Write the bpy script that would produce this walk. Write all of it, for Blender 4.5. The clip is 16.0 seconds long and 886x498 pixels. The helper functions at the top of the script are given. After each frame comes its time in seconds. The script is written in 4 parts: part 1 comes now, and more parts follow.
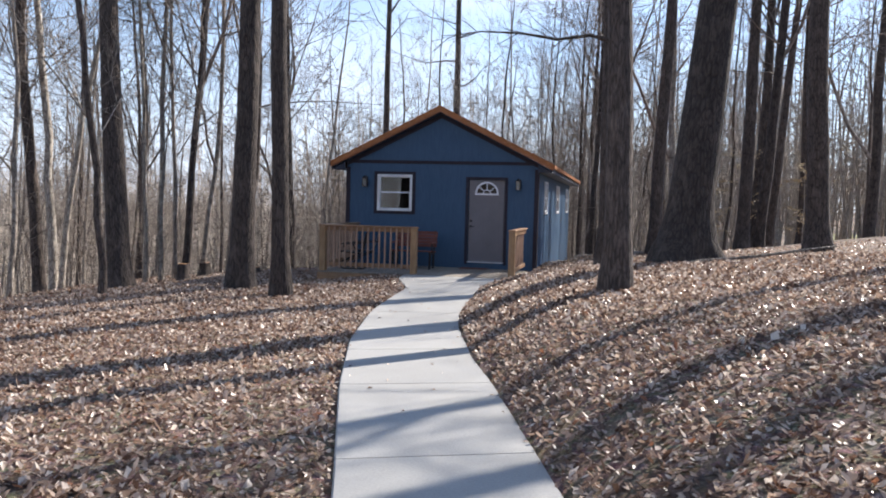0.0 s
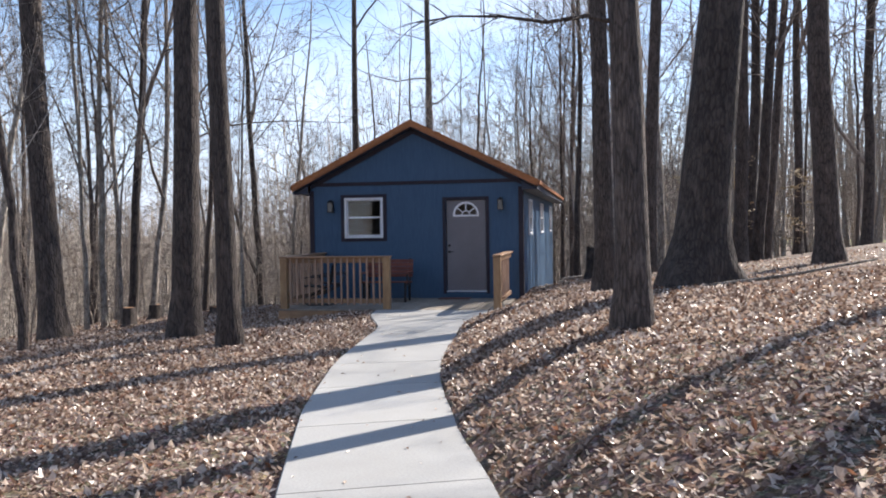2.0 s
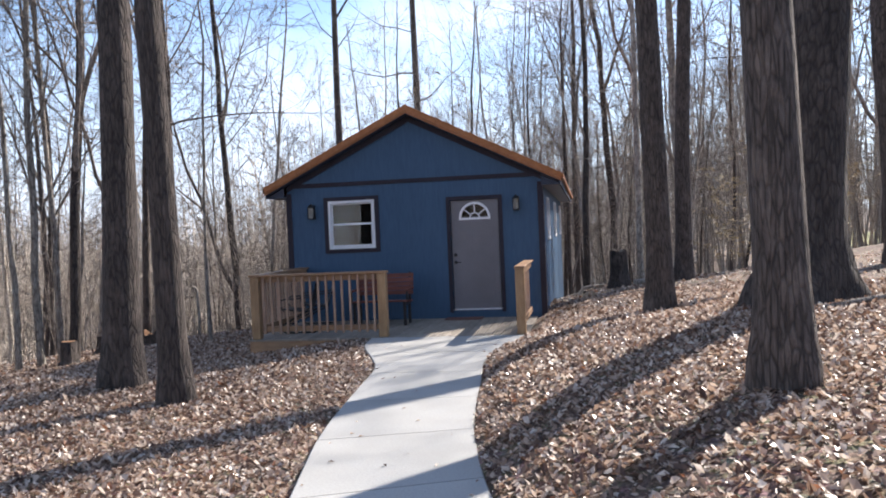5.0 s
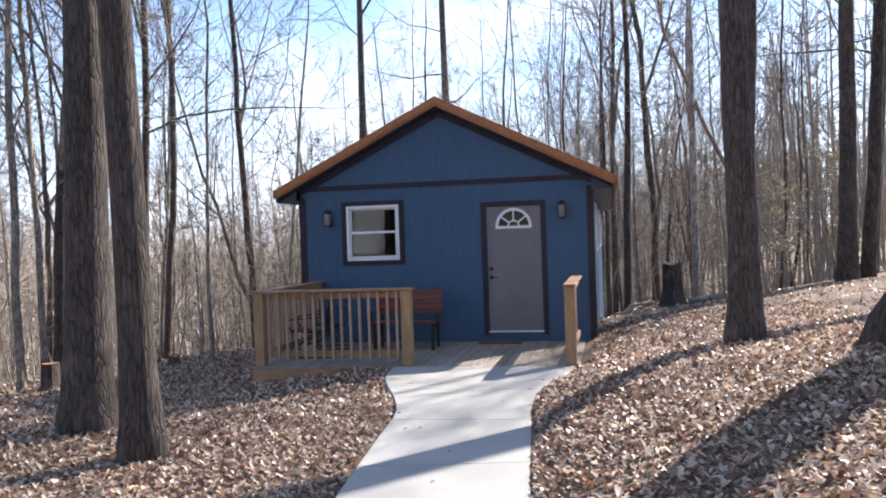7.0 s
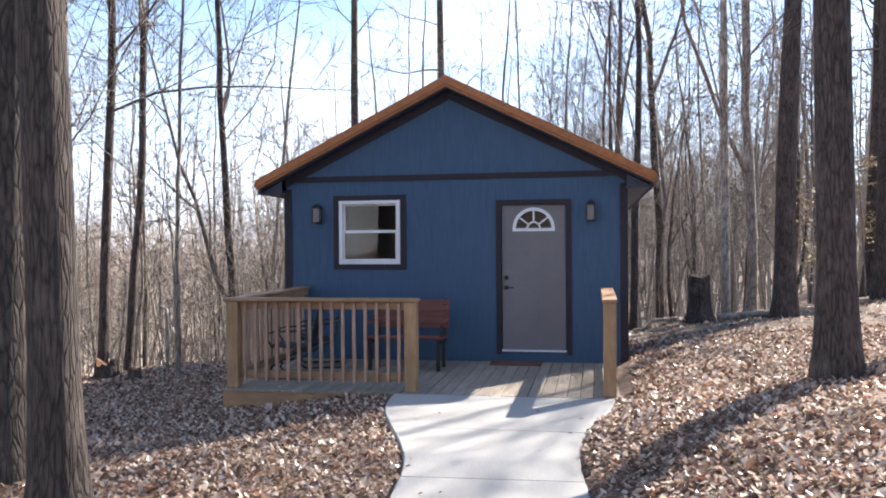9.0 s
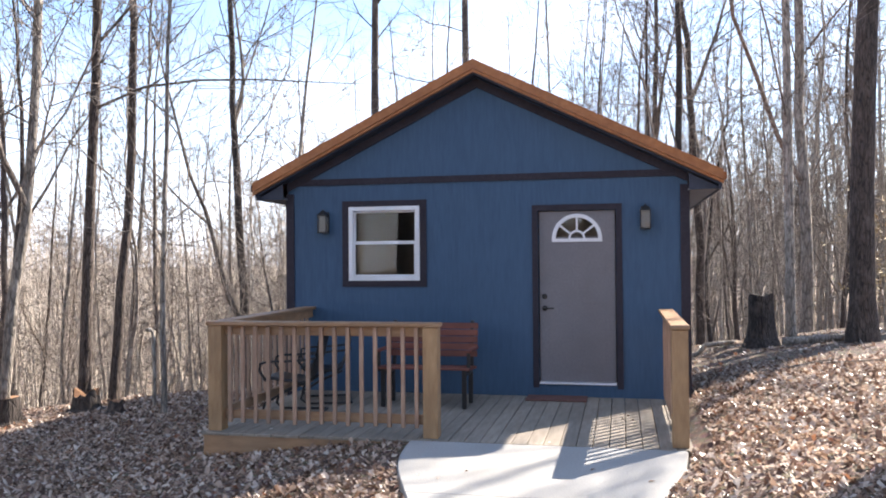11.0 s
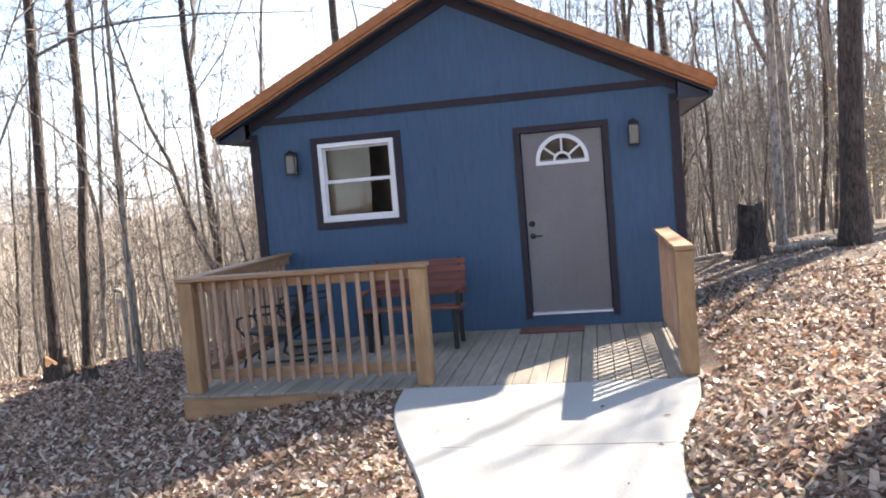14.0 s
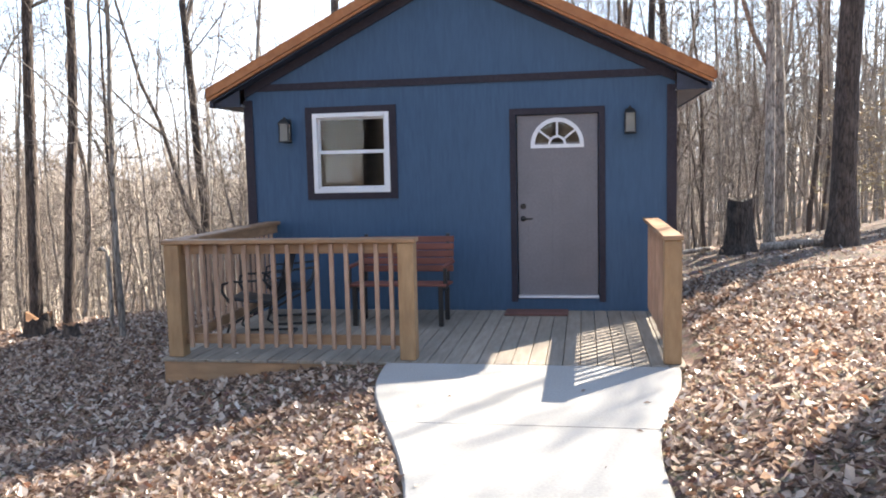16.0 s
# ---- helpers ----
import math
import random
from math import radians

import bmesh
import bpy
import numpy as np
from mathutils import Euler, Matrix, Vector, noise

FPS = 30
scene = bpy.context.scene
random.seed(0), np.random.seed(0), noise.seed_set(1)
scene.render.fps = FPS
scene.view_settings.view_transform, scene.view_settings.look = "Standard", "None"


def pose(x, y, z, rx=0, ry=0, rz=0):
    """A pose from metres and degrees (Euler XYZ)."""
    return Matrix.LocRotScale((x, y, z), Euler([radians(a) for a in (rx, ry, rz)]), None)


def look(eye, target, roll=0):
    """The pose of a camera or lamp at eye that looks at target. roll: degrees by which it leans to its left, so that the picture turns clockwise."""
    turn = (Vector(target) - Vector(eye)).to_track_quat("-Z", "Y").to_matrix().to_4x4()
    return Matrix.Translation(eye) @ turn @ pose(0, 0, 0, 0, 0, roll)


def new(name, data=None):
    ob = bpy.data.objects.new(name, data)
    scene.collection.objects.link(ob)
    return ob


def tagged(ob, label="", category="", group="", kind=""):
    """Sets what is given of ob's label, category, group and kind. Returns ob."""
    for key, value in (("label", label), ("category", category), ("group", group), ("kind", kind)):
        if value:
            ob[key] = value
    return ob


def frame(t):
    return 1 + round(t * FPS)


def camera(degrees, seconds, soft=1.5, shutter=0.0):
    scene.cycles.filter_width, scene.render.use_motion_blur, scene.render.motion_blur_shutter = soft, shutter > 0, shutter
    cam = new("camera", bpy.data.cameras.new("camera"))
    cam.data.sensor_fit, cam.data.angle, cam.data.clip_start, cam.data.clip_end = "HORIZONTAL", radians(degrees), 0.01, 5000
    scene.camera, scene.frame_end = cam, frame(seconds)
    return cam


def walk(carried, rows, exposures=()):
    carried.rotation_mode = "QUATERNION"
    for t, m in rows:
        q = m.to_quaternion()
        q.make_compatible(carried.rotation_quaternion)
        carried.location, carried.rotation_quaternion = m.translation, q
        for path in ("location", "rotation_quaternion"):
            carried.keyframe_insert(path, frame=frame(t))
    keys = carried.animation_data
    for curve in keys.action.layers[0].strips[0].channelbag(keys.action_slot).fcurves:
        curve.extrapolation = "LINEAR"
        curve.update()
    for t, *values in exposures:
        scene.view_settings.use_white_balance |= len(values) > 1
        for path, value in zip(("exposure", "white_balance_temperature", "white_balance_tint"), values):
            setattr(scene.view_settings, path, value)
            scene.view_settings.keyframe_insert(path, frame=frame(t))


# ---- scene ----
cam = camera(56.5, 16.0, soft=1.9)
PATH = [
    (0, (4.394, -1.421, 1.587), (3.973, 0.531, 1.478), 1.5),
    (0.5, (4.257, -0.956, 1.624), (3.874, 1.007, 1.573), -1.2),
    (1, (4.205, -0.386, 1.608), (3.726, 1.553, 1.512), 1.2),
    (1.5, (4.087, 0.088, 1.612), (3.728, 2.053, 1.504), 2.3),
    (2, (4.014, 0.594, 1.632), (3.643, 2.558, 1.576), -0.9),
    (2.5, (3.9, 1.086, 1.632), (3.498, 3.043, 1.546), 0.6),
    (3, (3.771, 1.63, 1.611), (3.491, 3.604, 1.453), -1.3),
    (3.5, (3.696, 2.142, 1.619), (3.309, 4.101, 1.517), 0.1),
    (3.7, (3.662, 2.347, 1.626), (3.287, 4.307, 1.508), -0.5),
    (5.8, (2.782, 4.381, 1.696), (2.44, 6.352, 1.681), -2.7),
    (6, (2.743, 4.594, 1.699), (2.357, 6.555, 1.634), -1.5),
    (6.5, (2.658, 5.096, 1.699), (2.267, 7.056, 1.634), -3.0),
    (7, (2.64, 5.515, 1.707), (2.24, 7.474, 1.682), -2.0),
    (7.5, (2.474, 5.98, 1.692), (2.097, 7.944, 1.687), 0.7),
    (8, (2.277, 6.402, 1.693), (1.937, 8.373, 1.67), -0.4),
    (10.3, (1.655, 8.453, 1.676), (1.26, 10.413, 1.669), -0.6),
    (10.5, (1.637, 8.61, 1.659), (1.291, 10.58, 1.635), -0.8),
    (11, (1.595, 9.002, 1.645), (1.174, 10.957, 1.669), -0.5),
    (11.5, (1.531, 9.259, 1.64), (1.242, 11.237, 1.587), -1.8),
    (12, (1.413, 9.451, 1.67), (1.087, 11.424, 1.685), -3.1),
    (12.5, (1.414, 9.52, 1.676), (0.991, 11.474, 1.639), -2.4),
    (13, (1.417, 9.522, 1.688), (1.062, 11.489, 1.618), -3.8),
    (13.5, (1.416, 9.528, 1.676), (1.072, 11.494, 1.544), -4.8),
    (14, (1.41, 9.538, 1.675), (1.042, 11.498, 1.528), -4.8),
    (14.5, (1.403, 9.528, 1.682), (1.026, 11.484, 1.512), -4.9),
    (15, (1.386, 9.523, 1.676), (1.013, 11.479, 1.494), -4.8),
    (15.5, (1.373, 9.527, 1.658), (1.007, 11.48, 1.436), -4.8),
    (16, (1.38, 9.546, 1.648), (1.042, 11.507, 1.451), -1.4),
]
walk(cam, [(t, look(eye, target, roll)) for t, eye, target, roll in PATH], [(0.0, 0.86, 6450, 13), (3.5, 1.0, 6450, 13), (7.0, 1.32, 6500, 14), (10.5, 1.7, 6750, 14), (12.5, 1.92, 6900, 13), (16.0, 2.03, 7050, 12)])

# ---- light ----
SUN_AZ, SUN_EL = radians(39.2), radians(35.5)   # azimuth from +y towards +x
world = bpy.data.worlds.new("world")
scene.world = world
world.use_nodes = True
wn, wl = world.node_tree.nodes, world.node_tree.links
sky = wn.new("ShaderNodeTexSky")
sky.sky_type, sky.sun_disc = "NISHITA", False
sky.sun_elevation, sky.sun_rotation = SUN_EL, SUN_AZ
sky.air_density, sky.dust_density, sky.ozone_density = 0.9, 0.0, 1.6
# thin high cloud, mixed over the whole sky
wco = wn.new("ShaderNodeTexCoord")
wmap = wn.new("ShaderNodeMapping")
wmap.inputs["Scale"].default_value = (1.0, 1.0, 2.6)
wl.new(wco.outputs["Generated"], wmap.inputs["Vector"])
wnoise = wn.new("ShaderNodeTexNoise")
wnoise.inputs["Scale"].default_value, wnoise.inputs["Detail"].default_value = 2.2, 6.0
wl.new(wmap.outputs["Vector"], wnoise.inputs["Vector"])
wramp = wn.new("ShaderNodeValToRGB")
wramp.color_ramp.elements[0].position, wramp.color_ramp.elements[1].position = 0.50, 0.85
wl.new(wnoise.outputs["Fac"], wramp.inputs["Fac"])
wmix = wn.new("ShaderNodeMixRGB")
wmix.inputs[2].default_value = (7.2, 7.7, 8.6, 1)
wl.new(wramp.outputs["Color"], wmix.inputs[0])
wl.new(sky.outputs["Color"], wmix.inputs[1])
# pale haze towards the horizon
wsep = wn.new("ShaderNodeSeparateXYZ")
wl.new(wco.outputs["Generated"], wsep.inputs["Vector"])
whaze = wn.new("ShaderNodeValToRGB")
whaze.color_ramp.elements[0].position, whaze.color_ramp.elements[1].position = 0.02, 0.27
whaze.color_ramp.elements[0].color, whaze.color_ramp.elements[1].color = (0.85, 0.85, 0.85, 1), (0, 0, 0, 1)
wl.new(wsep.outputs["Z"], whaze.inputs["Fac"])
wpale = wn.new("ShaderNodeMixRGB")
wpale.inputs[2].default_value = (4.6, 5.3, 6.7, 1)
wl.new(whaze.outputs["Color"], wpale.inputs[0])
wl.new(wmix.outputs["Color"], wpale.inputs[1])
wl.new(wpale.outputs["Color"], wn["Background"].inputs["Color"])
wn["Background"].inputs["Strength"].default_value = 0.113

sun_data = bpy.data.lights.new("sun", "SUN")
sun_data.energy, sun_data.angle, sun_data.color = 5.0, radians(0.55), (1.0, 0.93, 0.83)
sun = new("sun", sun_data)
sun_dir = Vector((math.sin(SUN_AZ) * math.cos(SUN_EL), math.cos(SUN_AZ) * math.cos(SUN_EL), math.sin(SUN_EL)))
sun.matrix_world = look(sun_dir * 60, (0, 0, 0))


# ---- materials ----
def material(name, rough=0.8, metal=0.0):
    m = bpy.data.materials.new(name)
    m.use_nodes = True
    nt = m.node_tree
    b = nt.nodes["Principled BSDF"]
    b.inputs["Roughness"].default_value, b.inputs["Metallic"].default_value = rough, metal
    return m, nt, b


def coords(nt, scale=(1, 1, 1), kind="Object"):
    c, mp = nt.nodes.new("ShaderNodeTexCoord"), nt.nodes.new("ShaderNodeMapping")
    mp.inputs["Scale"].default_value = scale
    nt.links.new(c.outputs[kind], mp.inputs["Vector"])
    return mp.outputs["Vector"]


def noise_tex(nt, vec, scale, detail=5.0, rough=0.6):
    n = nt.nodes.new("ShaderNodeTexNoise")
    n.inputs["Scale"].default_value, n.inputs["Detail"].default_value, n.inputs["Roughness"].default_value = scale, detail, rough
    nt.links.new(vec, n.inputs["Vector"])
    return n.outputs["Fac"]


def ramp(nt, fac, *stops):
    r = nt.nodes.new("ShaderNodeValToRGB")
    el = r.color_ramp.elements
    while len(el) < len(stops):
        el.new(0.5)
    for e, (p, c) in zip(el, stops):
        e.position, e.color = p, (*c, 1)
    nt.links.new(fac, r.inputs["Fac"])
    return r.outputs["Color"]


def mix(nt, fac, a, b, kind="MIX"):
    n = nt.nodes.new("ShaderNodeMixRGB")
    n.blend_type = kind
    for i, v in ((0, fac), (1, a), (2, b)):
        if hasattr(v, "links"):
            nt.links.new(v, n.inputs[i])
        else:
            n.inputs[i].default_value = v if i == 0 else (*v, 1)
    return n.outputs["Color"]


def bump(nt, b, height, strength=0.4, dist=0.01):
    n = nt.nodes.new("ShaderNodeBump")
    n.inputs["Strength"].default_value, n.inputs["Distance"].default_value = strength, dist
    nt.links.new(height, n.inputs["Height"])
    nt.links.new(n.outputs["Normal"], b.inputs["Normal"])


def speckled(name, lo, hi, big=0.6, fine=30.0, rough=0.85, relief=0.3, dist=0.01, stretch=(1, 1, 1), stain=None, vary=0.0):
    """Two scales of variation between two colours, with fine relief."""
    m, nt, b = material(name, rough)
    v = coords(nt, stretch)
    f, g = noise_tex(nt, v, fine), noise_tex(nt, coords(nt), big, 3.0)
    c = ramp(nt, f, (0.3, lo), (0.72, hi))
    st = stain or tuple(0.72 * k for k in lo)
    c = mix(nt, ramp(nt, g, (0.42, (0, 0, 0)), (0.75, (0.6, 0.6, 0.6))), c, st)
    if vary:
        o = nt.nodes.new("ShaderNodeObjectInfo")
        r = ramp(nt, o.outputs["Random"], (0.0, (1 - vary,) * 3), (1.0, (1 + vary * 0.5, 1 + vary * 0.45, 1 + vary * 0.4)))
        c = mix(nt, 1.0, c, r, "MULTIPLY")
    nt.links.new(c, b.inputs["Base Color"])
    bump(nt, b, f, relief, dist)
    return m


def bark(name, lo, hi, vary=0.35):
    m, nt, b = material(name, 0.92)
    v = coords(nt, (1, 1, 0.16))
    ridges = noise_tex(nt, v, 26.0, 6.0, 0.65)
    vor = nt.nodes.new("ShaderNodeTexVoronoi")
    vor.feature = "DISTANCE_TO_EDGE"
    vor.inputs["Scale"].default_value = 19.0
    nt.links.new(coords(nt, (1, 1, 0.24)), vor.inputs["Vector"])
    plates = ramp(nt, vor.outputs["Distance"], (0.0, (0.25, 0.25, 0.25)), (0.16, (1, 1, 1)))
    patches = noise_tex(nt, coords(nt, (1, 1, 0.6)), 5.0, 6.0, 0.7)
    c = ramp(nt, ridges, (0.34, lo), (0.66, hi))
    c = mix(nt, 0.75, c, mix(nt, 1.0, c, plates, "MULTIPLY"))
    c = mix(nt, ramp(nt, patches, (0.50, (0, 0, 0)), (0.66, (0.35, 0.35, 0.35))), c, (min(1, 1.9 * hi[0]), min(1, 1.9 * hi[1]), min(1, 1.85 * hi[2])))
    o = nt.nodes.new("ShaderNodeObjectInfo")
    r = ramp(nt, o.outputs["Random"], (0.0, (1 - vary,) * 3), (1.0, (1 + vary, 1 + 0.92 * vary, 1 + 0.85 * vary)))
    c = mix(nt, 1.0, c, r, "MULTIPLY")
    nt.links.new(c, b.inputs["Base Color"])
    bump(nt, b, mix(nt, 0.5, plates, ridges), 0.9, 0.035)
    return m


BARK = bark("bark_brown", (0.045, 0.035, 0.031), (0.128, 0.103, 0.090))
BARK_GREY = bark("bark_grey", (0.20, 0.175, 0.15), (0.42, 0.375, 0.33))
BARK_PALE = bark("bark_pale", (0.30, 0.265, 0.225), (0.55, 0.50, 0.44))
TWIG = bark("twig_bark", (0.15, 0.125, 0.108), (0.32, 0.272, 0.235))
# bark of the distant trees, paled in its colour to stand for haze
FARWOOD_HAZE = bark("far_bark_haze", (0.36, 0.315, 0.272), (0.52, 0.465, 0.405))
CUTWOOD = speckled("cut_wood", (0.28, 0.14, 0.07), (0.45, 0.26, 0.14), 3.0, 22.0)

CONCRETE = speckled("concrete", (0.33, 0.33, 0.318), (0.43, 0.428, 0.412), 0.9, 55.0, 0.9, 0.25, 0.004, stain=(0.29, 0.285, 0.265), vary=0.06)
SIDING, nt, b = material("blue_siding", 0.46)
b.inputs["Specular IOR Level"].default_value = 0.22
v = coords(nt, (1, 1, 0.12))
grain = noise_tex(nt, v, 34.0, 5.0)
c = ramp(nt, grain, (0.3, (0.045, 0.090, 0.156)), (0.75, (0.059, 0.116, 0.197)))
c = mix(nt, ramp(nt, noise_tex(nt, coords(nt), 1.1, 4.0), (0.45, (0, 0, 0)), (0.8, (0.45, 0.45, 0.45))), c, (0.066, 0.122, 0.20))
nt.links.new(c, b.inputs["Base Color"])
bump(nt, b, grain, 0.22, 0.004)
TRIM = speckled("dark_trim_paint", (0.036, 0.032, 0.041), (0.056, 0.049, 0.061), 1.5, 24.0, 0.95, 0.2, 0.004)
TRIM.node_tree.nodes["Principled BSDF"].inputs["Specular IOR Level"].default_value = 0.25
SOFFIT = speckled("soffit_paint", (0.03, 0.038, 0.06), (0.045, 0.055, 0.085), 1.0, 20.0, 0.7, 0.15, 0.004)
# grey eave underside, its colour lifted for sunlight bounced up from below
EAVE_BOUNCE = speckled("grey_eave_bounce", (0.20, 0.21, 0.235), (0.27, 0.28, 0.30), 1.0, 20.0, 0.7, 0.15, 0.004)
RUST = speckled("rust_metal_edge", (0.33, 0.115, 0.035), (0.46, 0.18, 0.06), 1.4, 14.0, 0.55, 0.15, 0.003)
ROOFING = speckled("roof_metal", (0.22, 0.09, 0.04), (0.34, 0.14, 0.06), 0.9, 12.0, 0.5, 0.2, 0.004)
BALUSTER = speckled("weathered_baluster", (0.32, 0.195, 0.135), (0.50, 0.335, 0.24), 2.0, 18.0, 0.6, 0.3, 0.004, (1, 1, 0.25), (0.27, 0.18, 0.125), 0.14)
LUMBER = speckled("treated_lumber", (0.285, 0.165, 0.080), (0.45, 0.285, 0.15), 2.0, 18.0, 0.55, 0.3, 0.004, (1, 1, 0.25), (0.24, 0.15, 0.08), 0.14)
LUMBER_X = speckled("treated_rail_lumber", (0.28, 0.155, 0.082), (0.44, 0.265, 0.145), 2.0, 18.0, 0.55, 0.3, 0.004, (0.25, 0.25, 1), (0.24, 0.16, 0.10), 0.14)
DECKWOOD = speckled("weathered_deck_board", (0.245, 0.21, 0.17), (0.38, 0.33, 0.27), 1.6, 22.0, 0.85, 0.35, 0.004, (1, 0.12, 1), (0.20, 0.18, 0.15), 0.16)
DOORPAINT = speckled("grey_door_paint", (0.165, 0.155, 0.168), (0.205, 0.192, 0.205), 1.0, 40.0, 0.5, 0.08, 0.002)
WHITE = speckled("white_vinyl", (0.74, 0.75, 0.78), (0.82, 0.82, 0.84), 1.2, 30.0, 0.4, 0.05, 0.002)
BLACK = speckled("black_metal", (0.012, 0.012, 0.013), (0.022, 0.021, 0.02), 2.0, 40.0, 0.4, 0.1, 0.002)
BENCHWOOD = speckled("red_stained_slat", (0.15, 0.048, 0.034), (0.25, 0.085, 0.06), 2.0, 18.0, 0.6, 0.25, 0.003, (0.2, 1, 1), None, 0.15)
MAT = speckled("rust_brown_mat", (0.13, 0.055, 0.045), (0.22, 0.11, 0.09), 4.0, 90.0, 0.95, 0.6, 0.006)
INSIDE = speckled("plain_inner_wall", (0.10, 0.075, 0.055), (0.15, 0.115, 0.085), 1.0, 12.0)
FROST, nt, b = material("frosted_lamp_glass", 0.25)
b.inputs["Base Color"].default_value = (0.42, 0.41, 0.38, 1)
b.inputs["Transmission Weight"].default_value = 0.6
GLASS, nt, b = material("window_glass", 0.02)
b.inputs["Base Color"].default_value = (0.85, 0.88, 0.88, 1)
b.inputs["Transmission Weight"].default_value, b.inputs["IOR"].default_value = 1.0, 1.5
GRASS = speckled("pale_field_grass", (0.16, 0.17, 0.05), (0.30, 0.28, 0.10), 0.3, 6.0)

# leaf litter: the ground sheet, and the leaves that lie on it
LITTER, nt, b = material("leaf_litter", 0.9)
v = coords(nt)
vor = nt.nodes.new("ShaderNodeTexVoronoi")
vor.inputs["Scale"].default_value = 15.0
nt.links.new(v, vor.inputs["Vector"])
f = noise_tex(nt, v, 34.0, 6.0, 0.7)
c = ramp(nt, f, (0.34, (0.05, 0.033, 0.024)), (0.50, (0.17, 0.118, 0.084)), (0.62, (0.40, 0.295, 0.215)), (0.74, (0.58, 0.47, 0.375)))
c = mix(nt, 0.35, c, mix(nt, 1.0, c, vor.outputs["Color"], "MULTIPLY"))
c = mix(nt, ramp(nt, noise_tex(nt, v, 0.5, 4.0), (0.45, (0, 0, 0)), (0.7, (0.5, 0.5, 0.5))), c, (0.10, 0.065, 0.042))
nt.links.new(c, b.inputs["Base Color"])
bump(nt, b, f, 0.5, 0.03)

LEAF, nt, b = material("dry_oak_leaf", 0.36)
gi = nt.nodes.new("ShaderNodeNewGeometry")
c = ramp(nt, gi.outputs["Random Per Island"], (0.0, (0.09, 0.050, 0.036)), (0.24, (0.22, 0.135, 0.094)), (0.50, (0.46, 0.325, 0.24)), (0.74, (0.68, 0.53, 0.42)), (0.95, (0.85, 0.76, 0.665)), (0.98, (0.34, 0.16, 0.09)))
c = mix(nt, 0.3, c, mix(nt, 1.0, c, ramp(nt, noise_tex(nt, coords(nt), 60.0), (0.3, (0.5, 0.5, 0.5)), (0.7, (1, 1, 1))), "MULTIPLY"))
nt.links.new(c, b.inputs["Base Color"])
# light passes through the thin dry blades
tl, ms = nt.nodes.new("ShaderNodeBsdfTranslucent"), nt.nodes.new("ShaderNodeMixShader")
nt.links.new(c, tl.inputs["Color"])
ms.inputs["Fac"].default_value = 0.36
nt.links.new(b.outputs["BSDF"], ms.inputs[1])
nt.links.new(tl.outputs["BSDF"], ms.inputs[2])
nt.links.new(ms.outputs["Shader"], nt.nodes["Material Output"].inputs["Surface"])


# ---- mesh helpers ----
def box(bm, x0, x1, y0, y1, z0, z1, bevel=0.0):
    vs = [bm.verts.new(p) for p in ((x0, y0, z0), (x1, y0, z0), (x1, y1, z0), (x0, y1, z0), (x0, y0, z1), (x1, y0, z1), (x1, y1, z1), (x0, y1, z1))]
    fs = [bm.faces.new([vs[i] for i in q]) for q in ((3, 2, 1, 0), (4, 5, 6, 7), (0, 1, 5, 4), (1, 2, 6, 5), (2, 3, 7, 6), (3, 0, 4, 7))]
    if bevel:
        bmesh.ops.bevel(bm, geom=list({e for f in fs for e in f.edges}), offset=bevel, segments=1, affect="EDGES")


def prism(bm, outline, y0, y1):
    """An outline in x and z, drawn out along y."""
    a, c = [bm.verts.new((x, y0, z)) for x, z in outline], [bm.verts.new((x, y1, z)) for x, z in outline]
    bm.faces.new(a)
    bm.faces.new(c[::-1])
    for i in range(len(a)):
        j = (i + 1) % len(a)
        bm.faces.new((a[j], a[i], c[i], c[j]))


def to_mesh(name, bm, mat, smooth=False):
    bmesh.ops.recalc_face_normals(bm, faces=bm.faces)
    me = bpy.data.meshes.new(name)
    bm.to_mesh(me)
    bm.free()
    me.materials.append(mat)
    if smooth:
        me.polygons.foreach_set("use_smooth", [True] * len(me.polygons))
    return me


def part(name, bm, mat, parent=None, label="", smooth=False):
    ob = new(name, to_mesh(name, bm, mat, smooth))
    if parent:
        ob.parent = parent
    return tagged(ob, label)


def box_part(name, dims, mat, parent, label="", bevel=0.0):
    bm = bmesh.new()
    box(bm, *dims, bevel)
    return part(name, bm, mat, parent, label)


def raw_mesh(name, verts, faces, mat, smooth=True):
    me = bpy.data.meshes.new(name)
    me.from_pydata(verts, [], faces)
    me.materials.append(mat)
    if smooth:
        me.polygons.foreach_set("use_smooth", [True] * len(me.polygons))
    return me


def thing(name, label, category, at=(0, 0, 0), group="", kind=""):
    ob = new(name)
    ob.location = at
    ob.empty_display_size = 0.1
    return tagged(ob, label, category, group, kind)


# ---- ground ----
PATH_L = ((-8, 6.35), (-4, 4.95), (-1.5, 4.15), (2.7, 2.93), (5.33, 2.04), (7.6, 1.37), (9.9, 0.89), (10.7, 0.77), (12.3, 0.60), (13.4, 0.50), (14.0, 0.33), (14.5, 0.14), (15.0, -0.05), (15.5, -0.22), (16.28, -0.31))
PATH_R = ((-8, 7.8), (-4, 6.35), (-1.5, 5.5), (3.05, 4.15), (5.95, 3.28), (6.9, 2.95), (9.0, 2.38), (10.5, 2.10), (12.7, 1.91), (13.6, 1.81), (14.35, 1.80), (15.0, 1.90), (15.5, 2.05), (16.28, 2.15))


def edge(table, y):
    """The path's edge at y, softened."""
    ys, xs = zip(*table)
    return sum(float(np.interp(y + d, ys, xs)) for d in (-0.3, -0.15, 0, 0.15, 0.3)) / 5


def smooth(a, b, v):
    k = min(1.0, max(0.0, (v - a) / (b - a)))
    return k * k * (3 - 2 * k)


